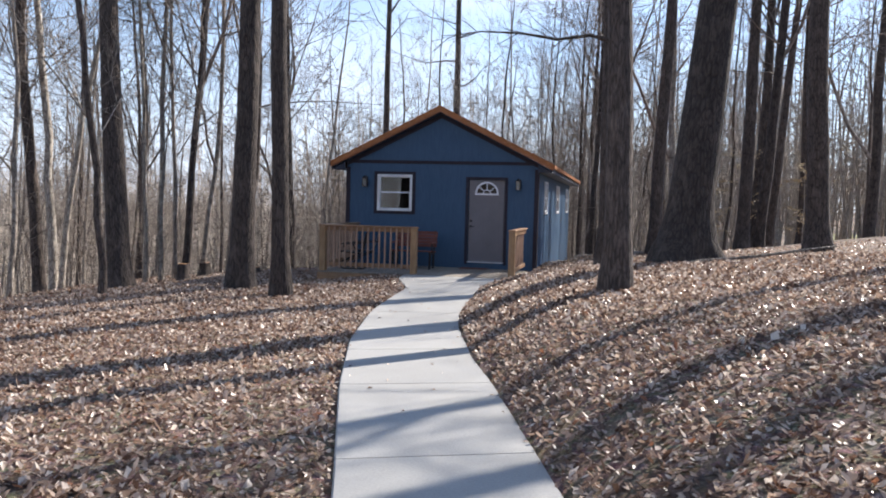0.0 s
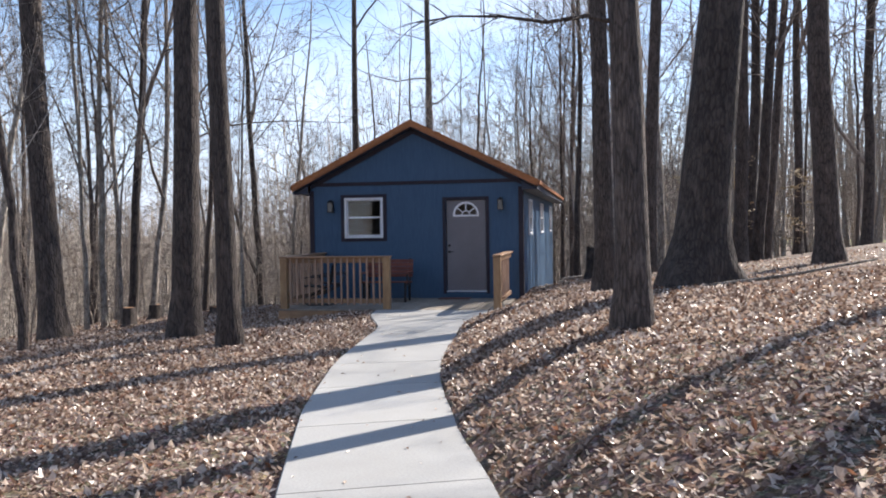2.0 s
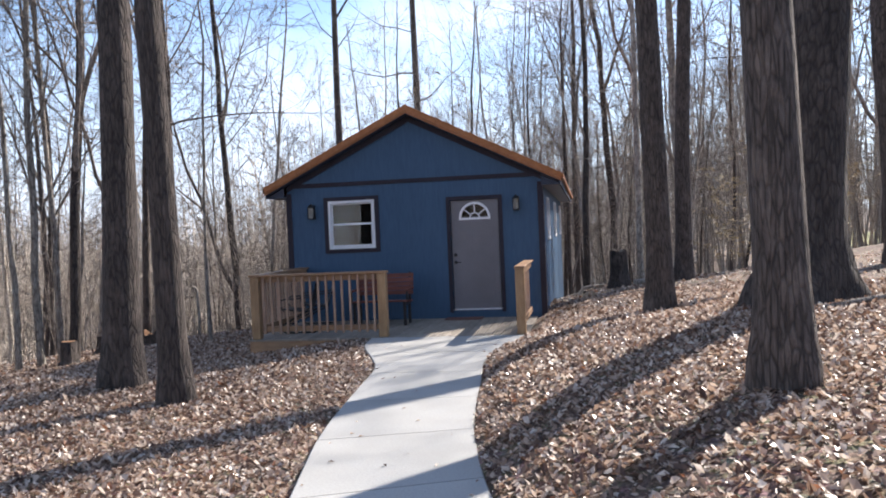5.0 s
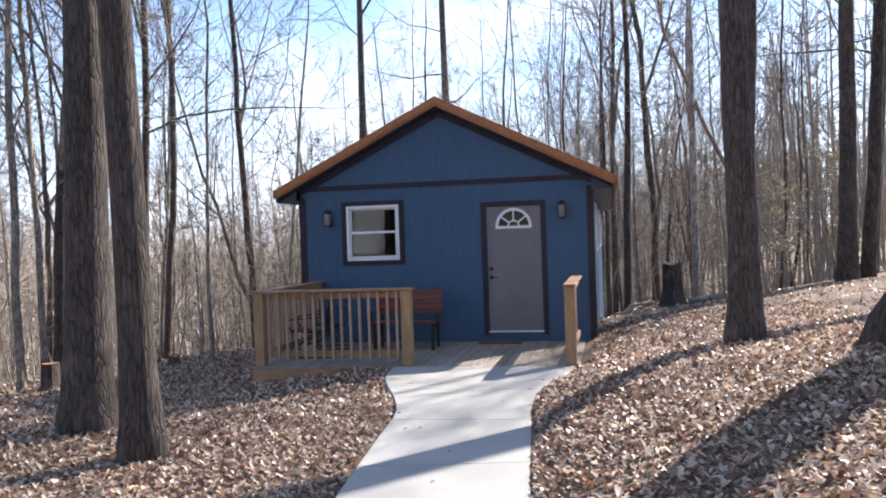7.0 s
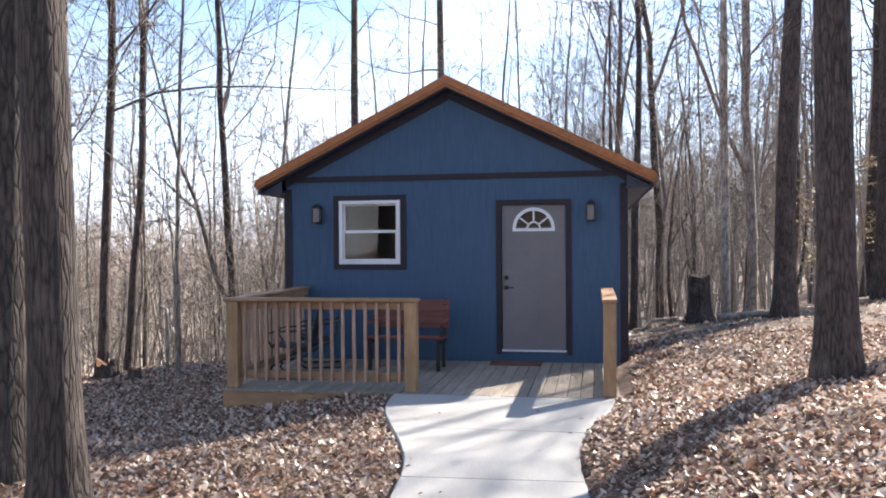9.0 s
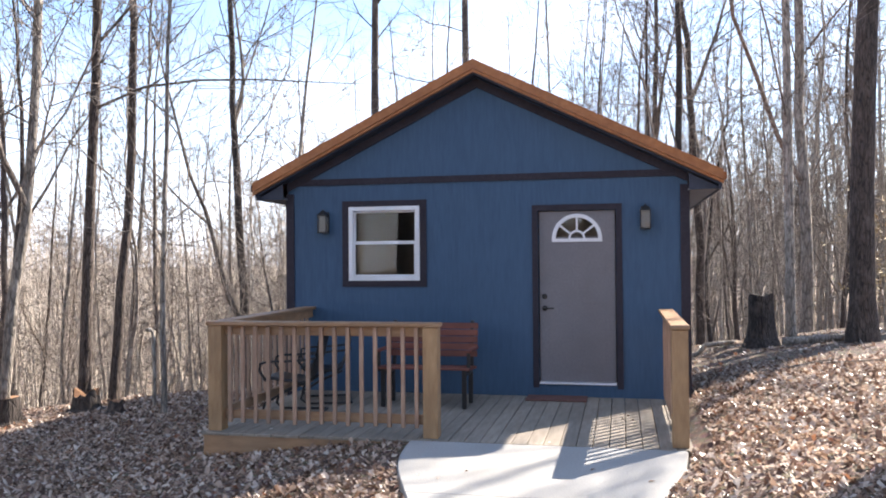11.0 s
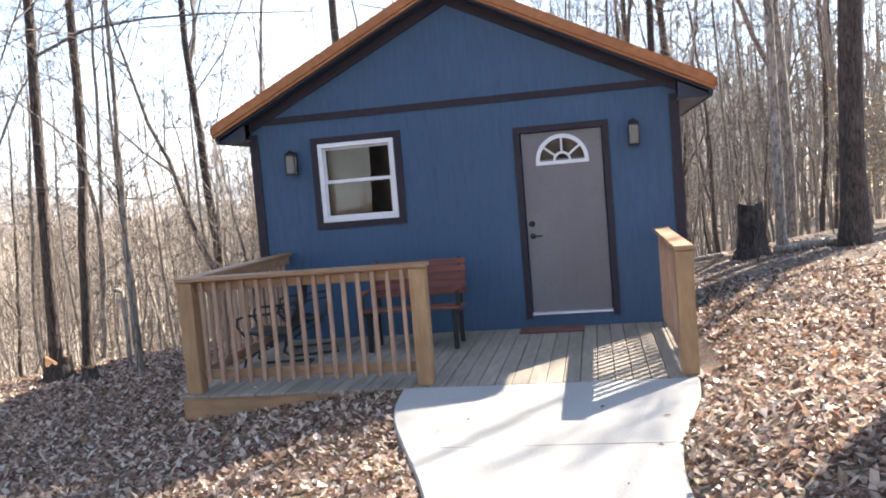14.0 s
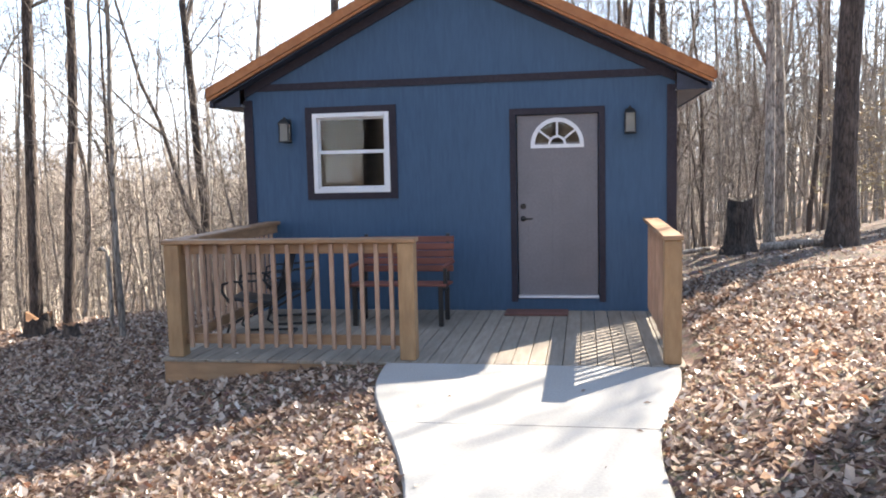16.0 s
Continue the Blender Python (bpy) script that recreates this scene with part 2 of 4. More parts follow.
def ground_z(x, y):
    yy = min(y, 16.2)
    l, r = edge(PATH_L, yy), edge(PATH_R, yy)
    z = -0.03
    if x > r:
        s = x - r
        fade = 1 - 0.72 * smooth(11.5, 19, y)
        z += fade * 0.50 * (1 - math.exp(-s * 0.95)) + 0.075 * min(s, 14) + 0.02
    elif x < l:
        s = l - x
        z -= 0.17 * smooth(0.0, 2.0, s) * smooth(13.0, 15.8, y)
        z -= 0.008 * s * s if s < 10 else 0.8 + 0.16 * min(s - 10, 30)
    else:
        z -= 0.06
    crest = 21.0 + 0.25 * max(-12.0, min(x, 0.0)) + 0.35 * max(0.0, min(x, 12.0))
    d = max(0.0, y - crest)
    deep = 8.0 - 5.0 * smooth(-2, 22, x)
    z -= deep * smooth(0, 42, d) + 0.06 * min(d, 6) * (x < 3)
    z += 4.0 * smooth(90, 260, y)
    z += 6.0 * smooth(8, 60, -y)
    if x < -9 and y < 21:
        z -= 4.0 * smooth(9, 40, -x)
    z += 0.05 * noise.noise((x * 0.55, y * 0.55, 3.1)) * smooth(0, 1.2, max(l - x, x - r))
    z += 0.35 * noise.noise((x * 0.09, y * 0.09, 7.7)) * smooth(9, 20, math.hypot(x - 1, y - 10))
    return z


def spread(lo, hi, near_lo, near_hi, fine, coarse):
    vals, v = [], lo
    while v < hi:
        vals.append(v)
        far = max(near_lo - v, v - near_hi, 0)
        v += fine + (coarse - fine) * smooth(0, 60, far) + far * 0.02
    return vals + [hi]


gx, gy = spread(-900, 900, -9, 11, 0.3, 5.0), spread(-300, 1500, 0, 24, 0.3, 5.0)
verts = [(x, y, ground_z(x, y)) for y in gy for x in gx]
W = len(gx)
faces = [(j * W + i, j * W + i + 1, j * W + W + i + 1, j * W + W + i) for j in range(len(gy) - 1) for i in range(W - 1)]
ground = tagged(new("ground", raw_mesh("ground", verts, faces, LITTER)), "woodland floor covered in dry brown fallen leaves", "ground", kind="structure")

# ---- concrete path, slab by slab ----
path = thing("pavement", "curved pale concrete footpath with cross joints", "path", kind="structure")
JOINTS = (-7.6, -5.6, -3.9, -2.2, -0.5, 1.3, 3.34, 5.33, 6.97, 8.55, 10.0, 11.5, 13.1, 14.67, 16.28)
for a, c in zip(JOINTS, JOINTS[1:]):
    bm, n = bmesh.new(), 10
    rows = []
    for i in range(n + 1):
        y = a + 0.006 + (c - a - 0.012) * i / n
        yr = y + 0.5 * (1 - smooth(8, 14.4, y))
        l, r = edge(PATH_L, y), edge(PATH_R, yr)
        rows.append([(l, y), (l + 0.012, y), (r - 0.012, yr), (r, yr)])
    top = [[bm.verts.new((p[0], p[1], -0.012 if k in (0, 3) else 0.0)) for k, p in enumerate(row)] for row in rows]
    low = [[bm.verts.new((row[k][0], row[k][1], -0.13)) for k in (0, 3)] for row in rows]
    for i in range(n):
        for k in range(3):
            bm.faces.new((top[i][k], top[i][k + 1], top[i + 1][k + 1], top[i + 1][k]))
        bm.faces.new((low[i][0], top[i][0], top[i + 1][0], low[i + 1][0]))
        bm.faces.new((top[i][3], low[i][1], low[i + 1][1], top[i + 1][3]))
    for i in (0, n):
        bm.faces.new((low[i][0], *top[i], low[i][1]))
    part("slab", bm, CONCRETE, path)


# ---- cabin ----
XL, XR, YF, YB, ZE = -2.56, 2.36, 18.9, 31.0, 2.62   # wall faces and plate height
XM, ZP = -0.10, 4.01                      # ridge
XEAVE, ZEAVE = 2.815, 2.61                           # reach and height of the roof edge
SLOPE = (ZP - ZEAVE) / XEAVE


def roof_z(x):
    """Top of the roof at x."""
    return ZP - SLOPE * abs(x - XM)


cabin = thing("cabin", "small blue wooden cabin with grey door and rust-orange roof edge", "cabin", (XM, YF, 0))
cabin_inv = Matrix.Translation((-XM, -YF, 0))


def cabin_part(name, bm, mat, parent=None, label=""):
    ob = part(name, bm, mat, parent or cabin, label)
    if not parent:
        ob.matrix_parent_inverse = cabin_inv
    return ob


T = 0.12
WX0, WX1, WZ0, WZ1 = -1.742, -0.827, 1.38, 2.305
DX0, DX1, DZ0, DZ1 = 0.63, 1.544, 0.14, 2.21
for q in ((XL, WX0, -0.45, ZE), (WX0, WX1, -0.45, WZ0), (WX0, WX1, WZ1, ZE), (WX1, DX0, -0.45, ZE), (DX0, DX1, -0.45, DZ0), (DX0, DX1, DZ1, ZE), (DX1, XR, -0.45, ZE)):
    bm = bmesh.new()
    box(bm, q[0], q[1], YF, YF + T, q[2], q[3])
    cabin_part("wall_panel", bm, SIDING)
bm = bmesh.new()
prism(bm, ((XL, ZE), (XR, ZE), (XR, roof_z(XR) - 0.14), (XM, ZP - 0.14), (XL, roof_z(XL) - 0.14)), YF, YF + T)
cabin_part("gable", bm, SIDING)
bm = bmesh.new()
box(bm, XL, XL + T, YF + T, YB - T, -1.6, ZE)
cabin_part("wall", bm, SIDING)
SIDEWIN = ((20.55, 21.45), (24.5, 25.7), (28.9, 30.1))
SZ0, SZ1 = 1.38, 2.25
ys = [YF + T] + [v for w in SIDEWIN for v in w] + [YB - T]
for i in range(0, len(ys), 2):
    bm = bmesh.new()
    box(bm, XR - T, XR, ys[i], ys[i + 1], -1.6, ZE)
    cabin_part("wall_panel", bm, SIDING)
for a, c in SIDEWIN:
    for z0, z1 in ((-1.6, SZ0), (SZ1, ZE)):
        bm = bmesh.new()
        box(bm, XR - T, XR, a, c, z0, z1)
        cabin_part("wall_panel", bm, SIDING)
bm = bmesh.new()
prism(bm, ((XL, -1.6), (XR, -1.6), (XR, roof_z(XR) - 0.14), (XM, ZP - 0.14), (XL, roof_z(XL) - 0.14)), YB - T, YB)
cabin_part("wall", bm, SIDING)
bm = bmesh.new()
box(bm, XL + T, XR - T, YF + T, YB - T, -0.1, 0.05)
cabin_part("floor", bm, INSIDE)
bm = bmesh.new()
box(bm, XL + T, XR - T, YF + T, YB - T, 2.45, 2.5)
cabin_part("ceiling", bm, INSIDE)
# added inner wall that shuts out side-window light, so the front window stays dark
bm = bmesh.new()
box(bm, XL + T, XR - T, YF + 1.35, YF + 1.40, 0.05, 2.45)
cabin_part("partition", bm, INSIDE)

# roof: two slopes, boxed eaves, rust-coloured metal edge with a lip
YR0, YR1 = 18.63, YB + 0.28
for s in (-1, 1):
    xe, xw = XM + s * XEAVE, XR if s > 0 else XL
    bm = bmesh.new()
    prism(bm, ((XM, ZP), (xe, ZEAVE), (xe, ZEAVE - 0.10), (XM, ZP - 0.10)), YR0 + 0.03, YR1)
    cabin_part("roof", bm, ROOFING)
    k = 0.115
    bm = bmesh.new()
    prism(bm, ((XM, ZP + 0.014), (xe + s * 0.015, ZEAVE + 0.007), (xe + s * 0.015, ZEAVE + 0.007 - k), (XM, ZP + 0.014 - k)), YR0, YR0 + 0.028)
    cabin_part("fascia", bm, RUST, label="rust-orange metal roof edge")
    bm = bmesh.new()
    prism(bm, ((XM, ZP + 0.010 - k), (xe + s * 0.015, ZEAVE + 0.003 - k), (xe + s * 0.015, ZEAVE - 0.031 - k), (XM, ZP - 0.024 - k)), YR0 + 0.012, YR0 + 0.045)
    cabin_part("lip", bm, RUST, label="folded lower lip of the metal edge")
    bm = bmesh.new()
    prism(bm, ((XM, ZP - k - 0.026), (xe, ZEAVE - k - 0.034), (xe, ZEAVE - k - 0.052), (XM, ZP - k - 0.044)), YR0 + 0.046, YF - 0.03)
    cabin_part("soffit", bm, SOFFIT)
    # boxed eave along the side: dark end board, underside paled for bounced sunlight
    zb = ZEAVE - k - 0.054
    xo = xe - s * 0.04
    bm = bmesh.new()
    prism(bm, ((xw + s * 0.002, zb - 0.035), (xo, zb - 0.03), (xo, zb), (xw + s * 0.002, zb + SLOPE * abs(xo - xw))), YR0 + 0.10, YR0 + 0.125)
    cabin_part("eave_end", bm, SOFFIT)
    bm = bmesh.new()
    box(bm, min(xw + s * 0.002, xo), max(xw + s * 0.002, xo), YR0 + 0.126, YR1 - 0.02, zb - 0.03, zb - 0.01)
    cabin_part("soffit", bm, EAVE_BOUNCE)
    bm = bmesh.new()
    box(bm, min(xo + s * 0.002, xe - s * 0.005), max(xo + s * 0.002, xe - s * 0.005), YR0 + 0.05, YR1 - 0.01, zb - 0.035, ZEAVE - 0.102)
    cabin_part("eave_board", bm, SOFFIT)
    bm = bmesh.new()
    box(bm, min(xe, xe + s * 0.05), max(xe, xe + s * 0.05), YR0 + 0.05, YR1 - 0.01, ZEAVE - 0.10, ZEAVE - 0.015)
    cabin_part("gutter", bm, RUST if s > 0 else TRIM)
    # dark strip along the gable for the roof's shade on the siding, in trim colour
    bm = bmesh.new()
    prism(bm, ((XM, ZP - 0.17), (xw, roof_z(xw) - 0.17), (xw, roof_z(xw) - 0.27), (XM, ZP - 0.28)), YF - 0.028, YF - 0.001)
    cabin_part("trim", bm, TRIM)


def trim_box(x0, x1, z0, z1, proud=0.022):
    bm = bmesh.new()
    box(bm, x0, x1, YF - proud, YF - 0.001, z0, z1)
    cabin_part("trim", bm, TRIM)


trim_box(XL - 0.02, XL + 0.085, -0.30, roof_z(XL) - 0.30)
trim_box(XR - 0.085, XR + 0.02, -0.30, roof_z(XR) - 0.30)
trim_box(XL + 0.088, XR - 0.088, 2.585, 2.665, 0.020)
for x0, x1, z0, z1 in ((WX0 - 0.085, WX0 - 0.002, WZ0 - 0.075, WZ1 + 0.075), (WX1 + 0.002, WX1 + 0.085, WZ0 - 0.075, WZ1 + 0.075), (WX0 - 0.002, WX1 + 0.002, WZ0 - 0.075, WZ0 - 0.002), (WX0 - 0.002, WX1 + 0.002, WZ1 + 0.002, WZ1 + 0.075)):
    trim_box(x0, x1, z0, z1)
for x0, x1, z0, z1 in ((DX0 - 0.07, DX0 - 0.002, 0.10, DZ1 + 0.07), (DX1 + 0.002, DX1 + 0.07, 0.10, DZ1 + 0.07), (DX0 - 0.002, DX1 + 0.002, DZ1 + 0.002, DZ1 + 0.07)):
    trim_box(x0, x1, z0, z1)
bm = bmesh.new()
box(bm, XR + 0.001, XR + 0.022, YF - 0.001, YF + 0.09, -0.30, 2.38)
cabin_part("trim", bm, TRIM)


def sash_window(ax, at, a0, a1, z0, z1, f=0.052):
    """A white single-hung window: outer frame, two sashes with panes; ax 'x' faces -y, 'y' faces +x."""
    def place(bm, u0, u1, d0, d1, w0, w1, bev=0.004):
        if ax == "x":
            box(bm, u0, u1, at + d0, at + d1, w0, w1, bev)
        else:
            box(bm, at - d1, at - d0, u0, u1, w0, w1, bev)
    bm = bmesh.new()
    place(bm, a0, a0 + f, -0.03, 0.07, z0, z1)
    place(bm, a1 - f, a1, -0.03, 0.07, z0, z1)
    place(bm, a0 + f, a1 - f, -0.03, 0.07, z0, z0 + f)
    place(bm, a0 + f, a1 - f, -0.03, 0.07, z1 - f, z1)
    w = cabin_part("window", bm, WHITE, label="white vinyl single-hung window")
    zm, (b0, b1) = (z0 + z1) / 2 + 0.01, (a0 + f + 0.002, a1 - f - 0.002)
    for lo, hi, d in ((z0 + f + 0.002, zm + 0.022, 0.0), (zm - 0.018, z1 - f - 0.002, 0.032)):
        bm = bmesh.new()
        k = 0.022
        place(bm, b0, b0 + k, d, d + 0.028, lo, hi, 0.002)
        place(bm, b1 - k, b1, d, d + 0.028, lo, hi, 0.002)
        place(bm, b0 + k, b1 - k, d, d + 0.028, lo, lo + (k if d == 0 else 0.04), 0.002)
        place(bm, b0 + k, b1 - k, d, d + 0.028, hi - (0.04 if d == 0 else k), hi, 0.002)
        part("sash", bm, WHITE, w)
        bm = bmesh.new()
        place(bm, b0 + k, b1 - k, d + 0.011, d + 0.017, lo + k, hi - k, 0)
        g = part("pane", bm, GLASS, w, "clear window pane")
        g.visible_shadow = False
    return w


sash_window("x", YF, WX0, WX1, WZ0, WZ1)
for a, c in SIDEWIN:
    sash_window("y", XR, a, c, SZ0, SZ1)

# door with a half-round fanlight
bm = bmesh.new()
FX, FZ, FR, FI = 1.088, 1.845, 0.295, 0.245
arc = [(FX + FI * math.cos(math.pi * i / 20), FZ + 0.05 + (FI - 0.01) * math.sin(math.pi * i / 20)) for i in range(21)]
y0, y1 = YF + 0.030, YF + 0.072
ring = [(DX1 - 0.012, FZ + 0.05)] + [(DX1 - 0.012, DZ1 - 0.008), (DX0 + 0.012, DZ1 - 0.008), (DX0 + 0.012, FZ + 0.05)]
prism(bm, ring + arc[::-1], y0, y1)
prism(bm, ((DX0 + 0.012, DZ0 + 0.03), (DX1 - 0.012, DZ0 + 0.03), (DX1 - 0.012, FZ + 0.05), (DX0 + 0.012, FZ + 0.05)), y0, y1)
door = cabin_part("door", bm, DOORPAINT, label="closed grey entry door with half-round fanlight")
# shallow raised panels
for px0, px1, pz0, pz1 in ((0.755, 1.03, 0.36, 0.98), (1.145, 1.42, 0.36, 0.98), (0.755, 1.03, 1.10, 1.68), (1.145, 1.42, 1.10, 1.68)):
    bm = bmesh.new()
    box(bm, px0, px1, y0 - 0.003, y0 - 0.0005, pz0, pz1, 0.002)
    part("panel", bm, DOORPAINT, door)


def arc_band(bm, r0, r1, cx, cz, d0, d1, n=20, squash=1.0):
    pts = [(math.cos(math.pi * i / n), math.sin(math.pi * i / n)) for i in range(n + 1)]
    prism(bm, [(cx + r1 * c, cz + squash * r1 * s) for c, s in pts] + [(cx + r0 * c, cz + squash * r0 * s) for c, s in pts[::-1]], d0, d1)


bm = bmesh.new()
arc_band(bm, FR - 0.045, FR, FX, FZ + 0.03, y0 - 0.016, y0 + 0.006)
box(bm, FX - FR, FX + FR, y0 - 0.016, y0 + 0.006, FZ - 0.01, FZ + 0.03)
part("fanlight_frame", bm, WHITE, door, "white half-round fanlight frame")
bm = bmesh.new()
arc_band(bm, 0.075, 0.10, FX, FZ + 0.03, y0 - 0.012, y0 + 0.008)
part("muntin", bm, WHITE, door)
for a in (38, 90, 142):
    ca, sa = math.cos(radians(a)), math.sin(radians(a))
    bm = bmesh.new()
    w = 0.011
    prism(bm, [(FX + r * ca + k * w * sa, FZ + 0.03 + r * sa - k * w * ca) for r, k in ((0.098, -1), (0.098, 1), (FR - 0.04, 1), (FR - 0.04, -1))], y0 - 0.012, y0 + 0.008)
    part("muntin", bm, WHITE, door)
bm = bmesh.new()
prism(bm, [(FX + (FI + 0.01) * math.cos(math.pi * i / 20), FZ + 0.03 + (FI + 0.01) * math.sin(math.pi * i / 20)) for i in range(21)], y0 + 0.012, y0 + 0.018)
part("pane", bm, GLASS, door, "clear fanlight pane").visible_shadow = False


def turned(bm, rings, n=16, axis="y", at=(0, 0, 0)):
    """Rings of (along, radius) about an axis, closed at both ends."""
    loops = []
    for d, r in rings:
        loop = []
        for i in range(n):
            a = 2 * math.pi * i / n
            u, w = r * math.cos(a), r * math.sin(a)
            p = (u, d, w) if axis == "y" else (u, w, d) if axis == "z" else (d, u, w)
            loop.append(bm.verts.new((p[0] + at[0], p[1] + at[1], p[2] + at[2])))
        loops.append(loop)
    for a, c in zip(loops, loops[1:]):
        for i in range(n):
            bm.faces.new((a[i], a[(i + 1) % n], c[(i + 1) % n], c[i]))
    bm.faces.new(loops[0][::-1])
    bm.faces.new(loops[-1])


bm = bmesh.new()
turned(bm, ((0, 0.03), (-0.012, 0.032), (-0.02, 0.024), (-0.03, 0.018), (-0.036, 0.017)), at=(0.70, y0 - 0.001, 1.185))
part("deadbolt", bm, BLACK, door, "black deadbolt")
bm = bmesh.new()
turned(bm, ((0, 0.03), (-0.01, 0.032), (-0.02, 0.014), (-0.05, 0.012), (-0.056, 0.01)), at=(0.70, y0 - 0.001, 1.045))
box(bm, 0.69, 0.81, y0 - 0.062, y0 - 0.048, 1.036, 1.054, 0.004)
part("door_handle", bm, BLACK, door, "black lever handle")
bm = bmesh.new()
box(bm, DX0 + 0.004, DX1 - 0.004, YF - 0.03, YF + 0.10, DZ0 + 0.002, DZ0 + 0.026, 0.006)
cabin_part("threshold", bm, WHITE, label="white door threshold")


def lantern(x, z):
    """A dark wall lantern with frosted panes, hung on the front wall."""
    t = thing("wall_lantern", "dark metal wall lantern with frosted glass panes", "lamp", (x, YF, z), "porch lanterns")
    box_part("back_plate", (-0.05, 0.05, -0.016, -0.001, -0.13, 0.14), BLACK, t, "", 0.004)
    bm = bmesh.new()
    c0, c1 = -0.145, -0.035
    for xx in (-0.058, 0.048):
        for yy in (c0, c1 - 0.010):
            box(bm, xx, xx + 0.010, yy, yy + 0.010, -0.115, 0.085)
    box(bm, -0.062, 0.062, c0 - 0.004, c1 + 0.004, -0.128, -0.115, 0.003)
    part("cage", bm, BLACK, t)
    bm = bmesh.new()
    turned(bm, ((0.085, 0.088), (0.10, 0.085), (0.135, 0.04), (0.15, 0.015), (0.165, 0.012)), 4, "z", (0, (c0 + c1) / 2, 0))
    bmesh.ops.rotate(bm, verts=bm.verts, cent=(0, (c0 + c1) / 2, 0), matrix=Matrix.Rotation(radians(45), 3, "Z"))
    part("hood", bm, BLACK, t)
    box_part("arm", (-0.012, 0.012, -0.06, -0.014, 0.10, 0.124), BLACK, t)
    box_part("glass", (-0.046, 0.046, c0 + 0.012, c1 - 0.012, -0.113, 0.083), FROST, t, "frosted glass")
    return t


lantern(-2.055, 2.11)
lantern(1.88, 2.10)

# ---- deck ----
DXL, DXR, DYF = -2.36, 2.18, 16.31
deck = thing("deck", "low weathered wooden porch deck in front of the cabin", "deck", ((DXL + DXR) / 2, DYF, 0))
dinv = Matrix.Translation((-(DXL + DXR) / 2, -DYF, 0))


def deck_part(name, dims, mat, label="", bevel=0.0, parent=deck, inv=dinv):
    ob = box_part(name, dims, mat, parent, label, bevel)
    ob.matrix_parent_inverse = inv
    return ob


deck_part("rim_board", (DXL, DXR, DYF, DYF + 0.038, -0.235, -0.029), LUMBER_X, bevel=0.004)
deck_part("rim_board", (DXL, DXL + 0.038, DYF + 0.042, YF - 0.03, -0.235, -0.029), LUMBER, bevel=0.004)
deck_part("rim_board", (DXR - 0.038, DXR, DYF + 0.042, YF - 0.03, -0.235, -0.029), LUMBER, bevel=0.004)
for i in range(8):
    x = DXL + 0.3 + i * 0.56
    deck_part("joist", (x, x + 0.038, DYF + 0.042, YF - 0.035, -0.22, -0.030), LUMBER)
n, wdt = 32, (DXR - DXL + 0.03) / 32
for i in range(n):
    x = DXL - 0.015 + i * wdt
    deck_part("board", (x + 0.003, x + wdt - 0.004, DYF - 0.02 + random.uniform(-0.004, 0.004), YF - 0.025, -0.027, random.uniform(-0.001, 0.002)), DECKWOOD, bevel=0.003)


def railing(name, label, p0, p1, posts, count):
    """A railing along x or y from p0 to p1: posts at the given ends, cap, rails and balusters."""
    along = 0 if abs(p1[0] - p0[0]) > abs(p1[1] - p0[1]) else 1
    t = thing(name, label, "railing", (p0[0], p0[1], 0), "deck railings")
    inv = Matrix.Translation((-p0[0], -p0[1], 0))
    c = p0[1 - along]

    def put(nm, a0, a1, half, z0, z1, mat, off=0.0, bevel=0.004, lab=""):
        d = (a0, a1, c + off - half, c + off + half, z0, z1) if along == 0 else (c + off - half, c + off + half, a0, a1, z0, z1)
        return deck_part(nm, d, mat, lab, bevel, t, inv)
    a, b2 = p0[along], p1[along]
    h = 0.07
    for q in posts:
        put("post", q - h, q + h, h, 0.003, 1.018, LUMBER, bevel=0.006)
    ins = [a + (h if a in posts else 0) + 0.002, b2 - (h if b2 in posts else 0) - 0.002]
    wood = LUMBER_X
    put("cap_rail", a - (h + 0.018 if a in posts else 0), b2 + (h + 0.018 if b2 in posts else 0), 0.082, 1.021, 1.058, wood, bevel=0.006)
    put("top_rail", ins[0], ins[1], 0.019, 0.925, 1.017, wood, 0.02)
    put("bottom_rail", ins[0], ins[1], 0.019, 0.115, 0.205, wood, 0.02)
    for i in range(count):
        q = ins[0] + (ins[1] - ins[0]) * (i + 0.5) / count + random.uniform(-0.004, 0.004)
        ob = put("baluster", q - 0.0175, q + 0.0175, 0.0175, 0.085 + random.uniform(-0.01, 0.01), 1.012, BALUSTER, -0.0185, 0.003)
    return t


RY = 16.42
railing("deck_railing", "front deck railing of treated lumber with square balusters", (-2.26, RY), (-0.12, RY), (-2.26, -0.12), 15)
railing("deck_railing", "side deck railing of treated lumber running to the cabin wall", (-2.26, RY + 0.095), (-2.26, YF - 0.03), (), 17)
railing("deck_railing", "short deck railing of treated lumber beside the door", (2.085, RY), (2.085, YF - 0.25), (RY,), 15)

# doormat by the door
bm = bmesh.new()
box(bm, 0.50, 1.20, 18.50, 18.84, 0.003, 0.022, 0.006)
tagged(part("doormat", bm, MAT), "worn rust-brown doormat lying on the deck", "doormat")

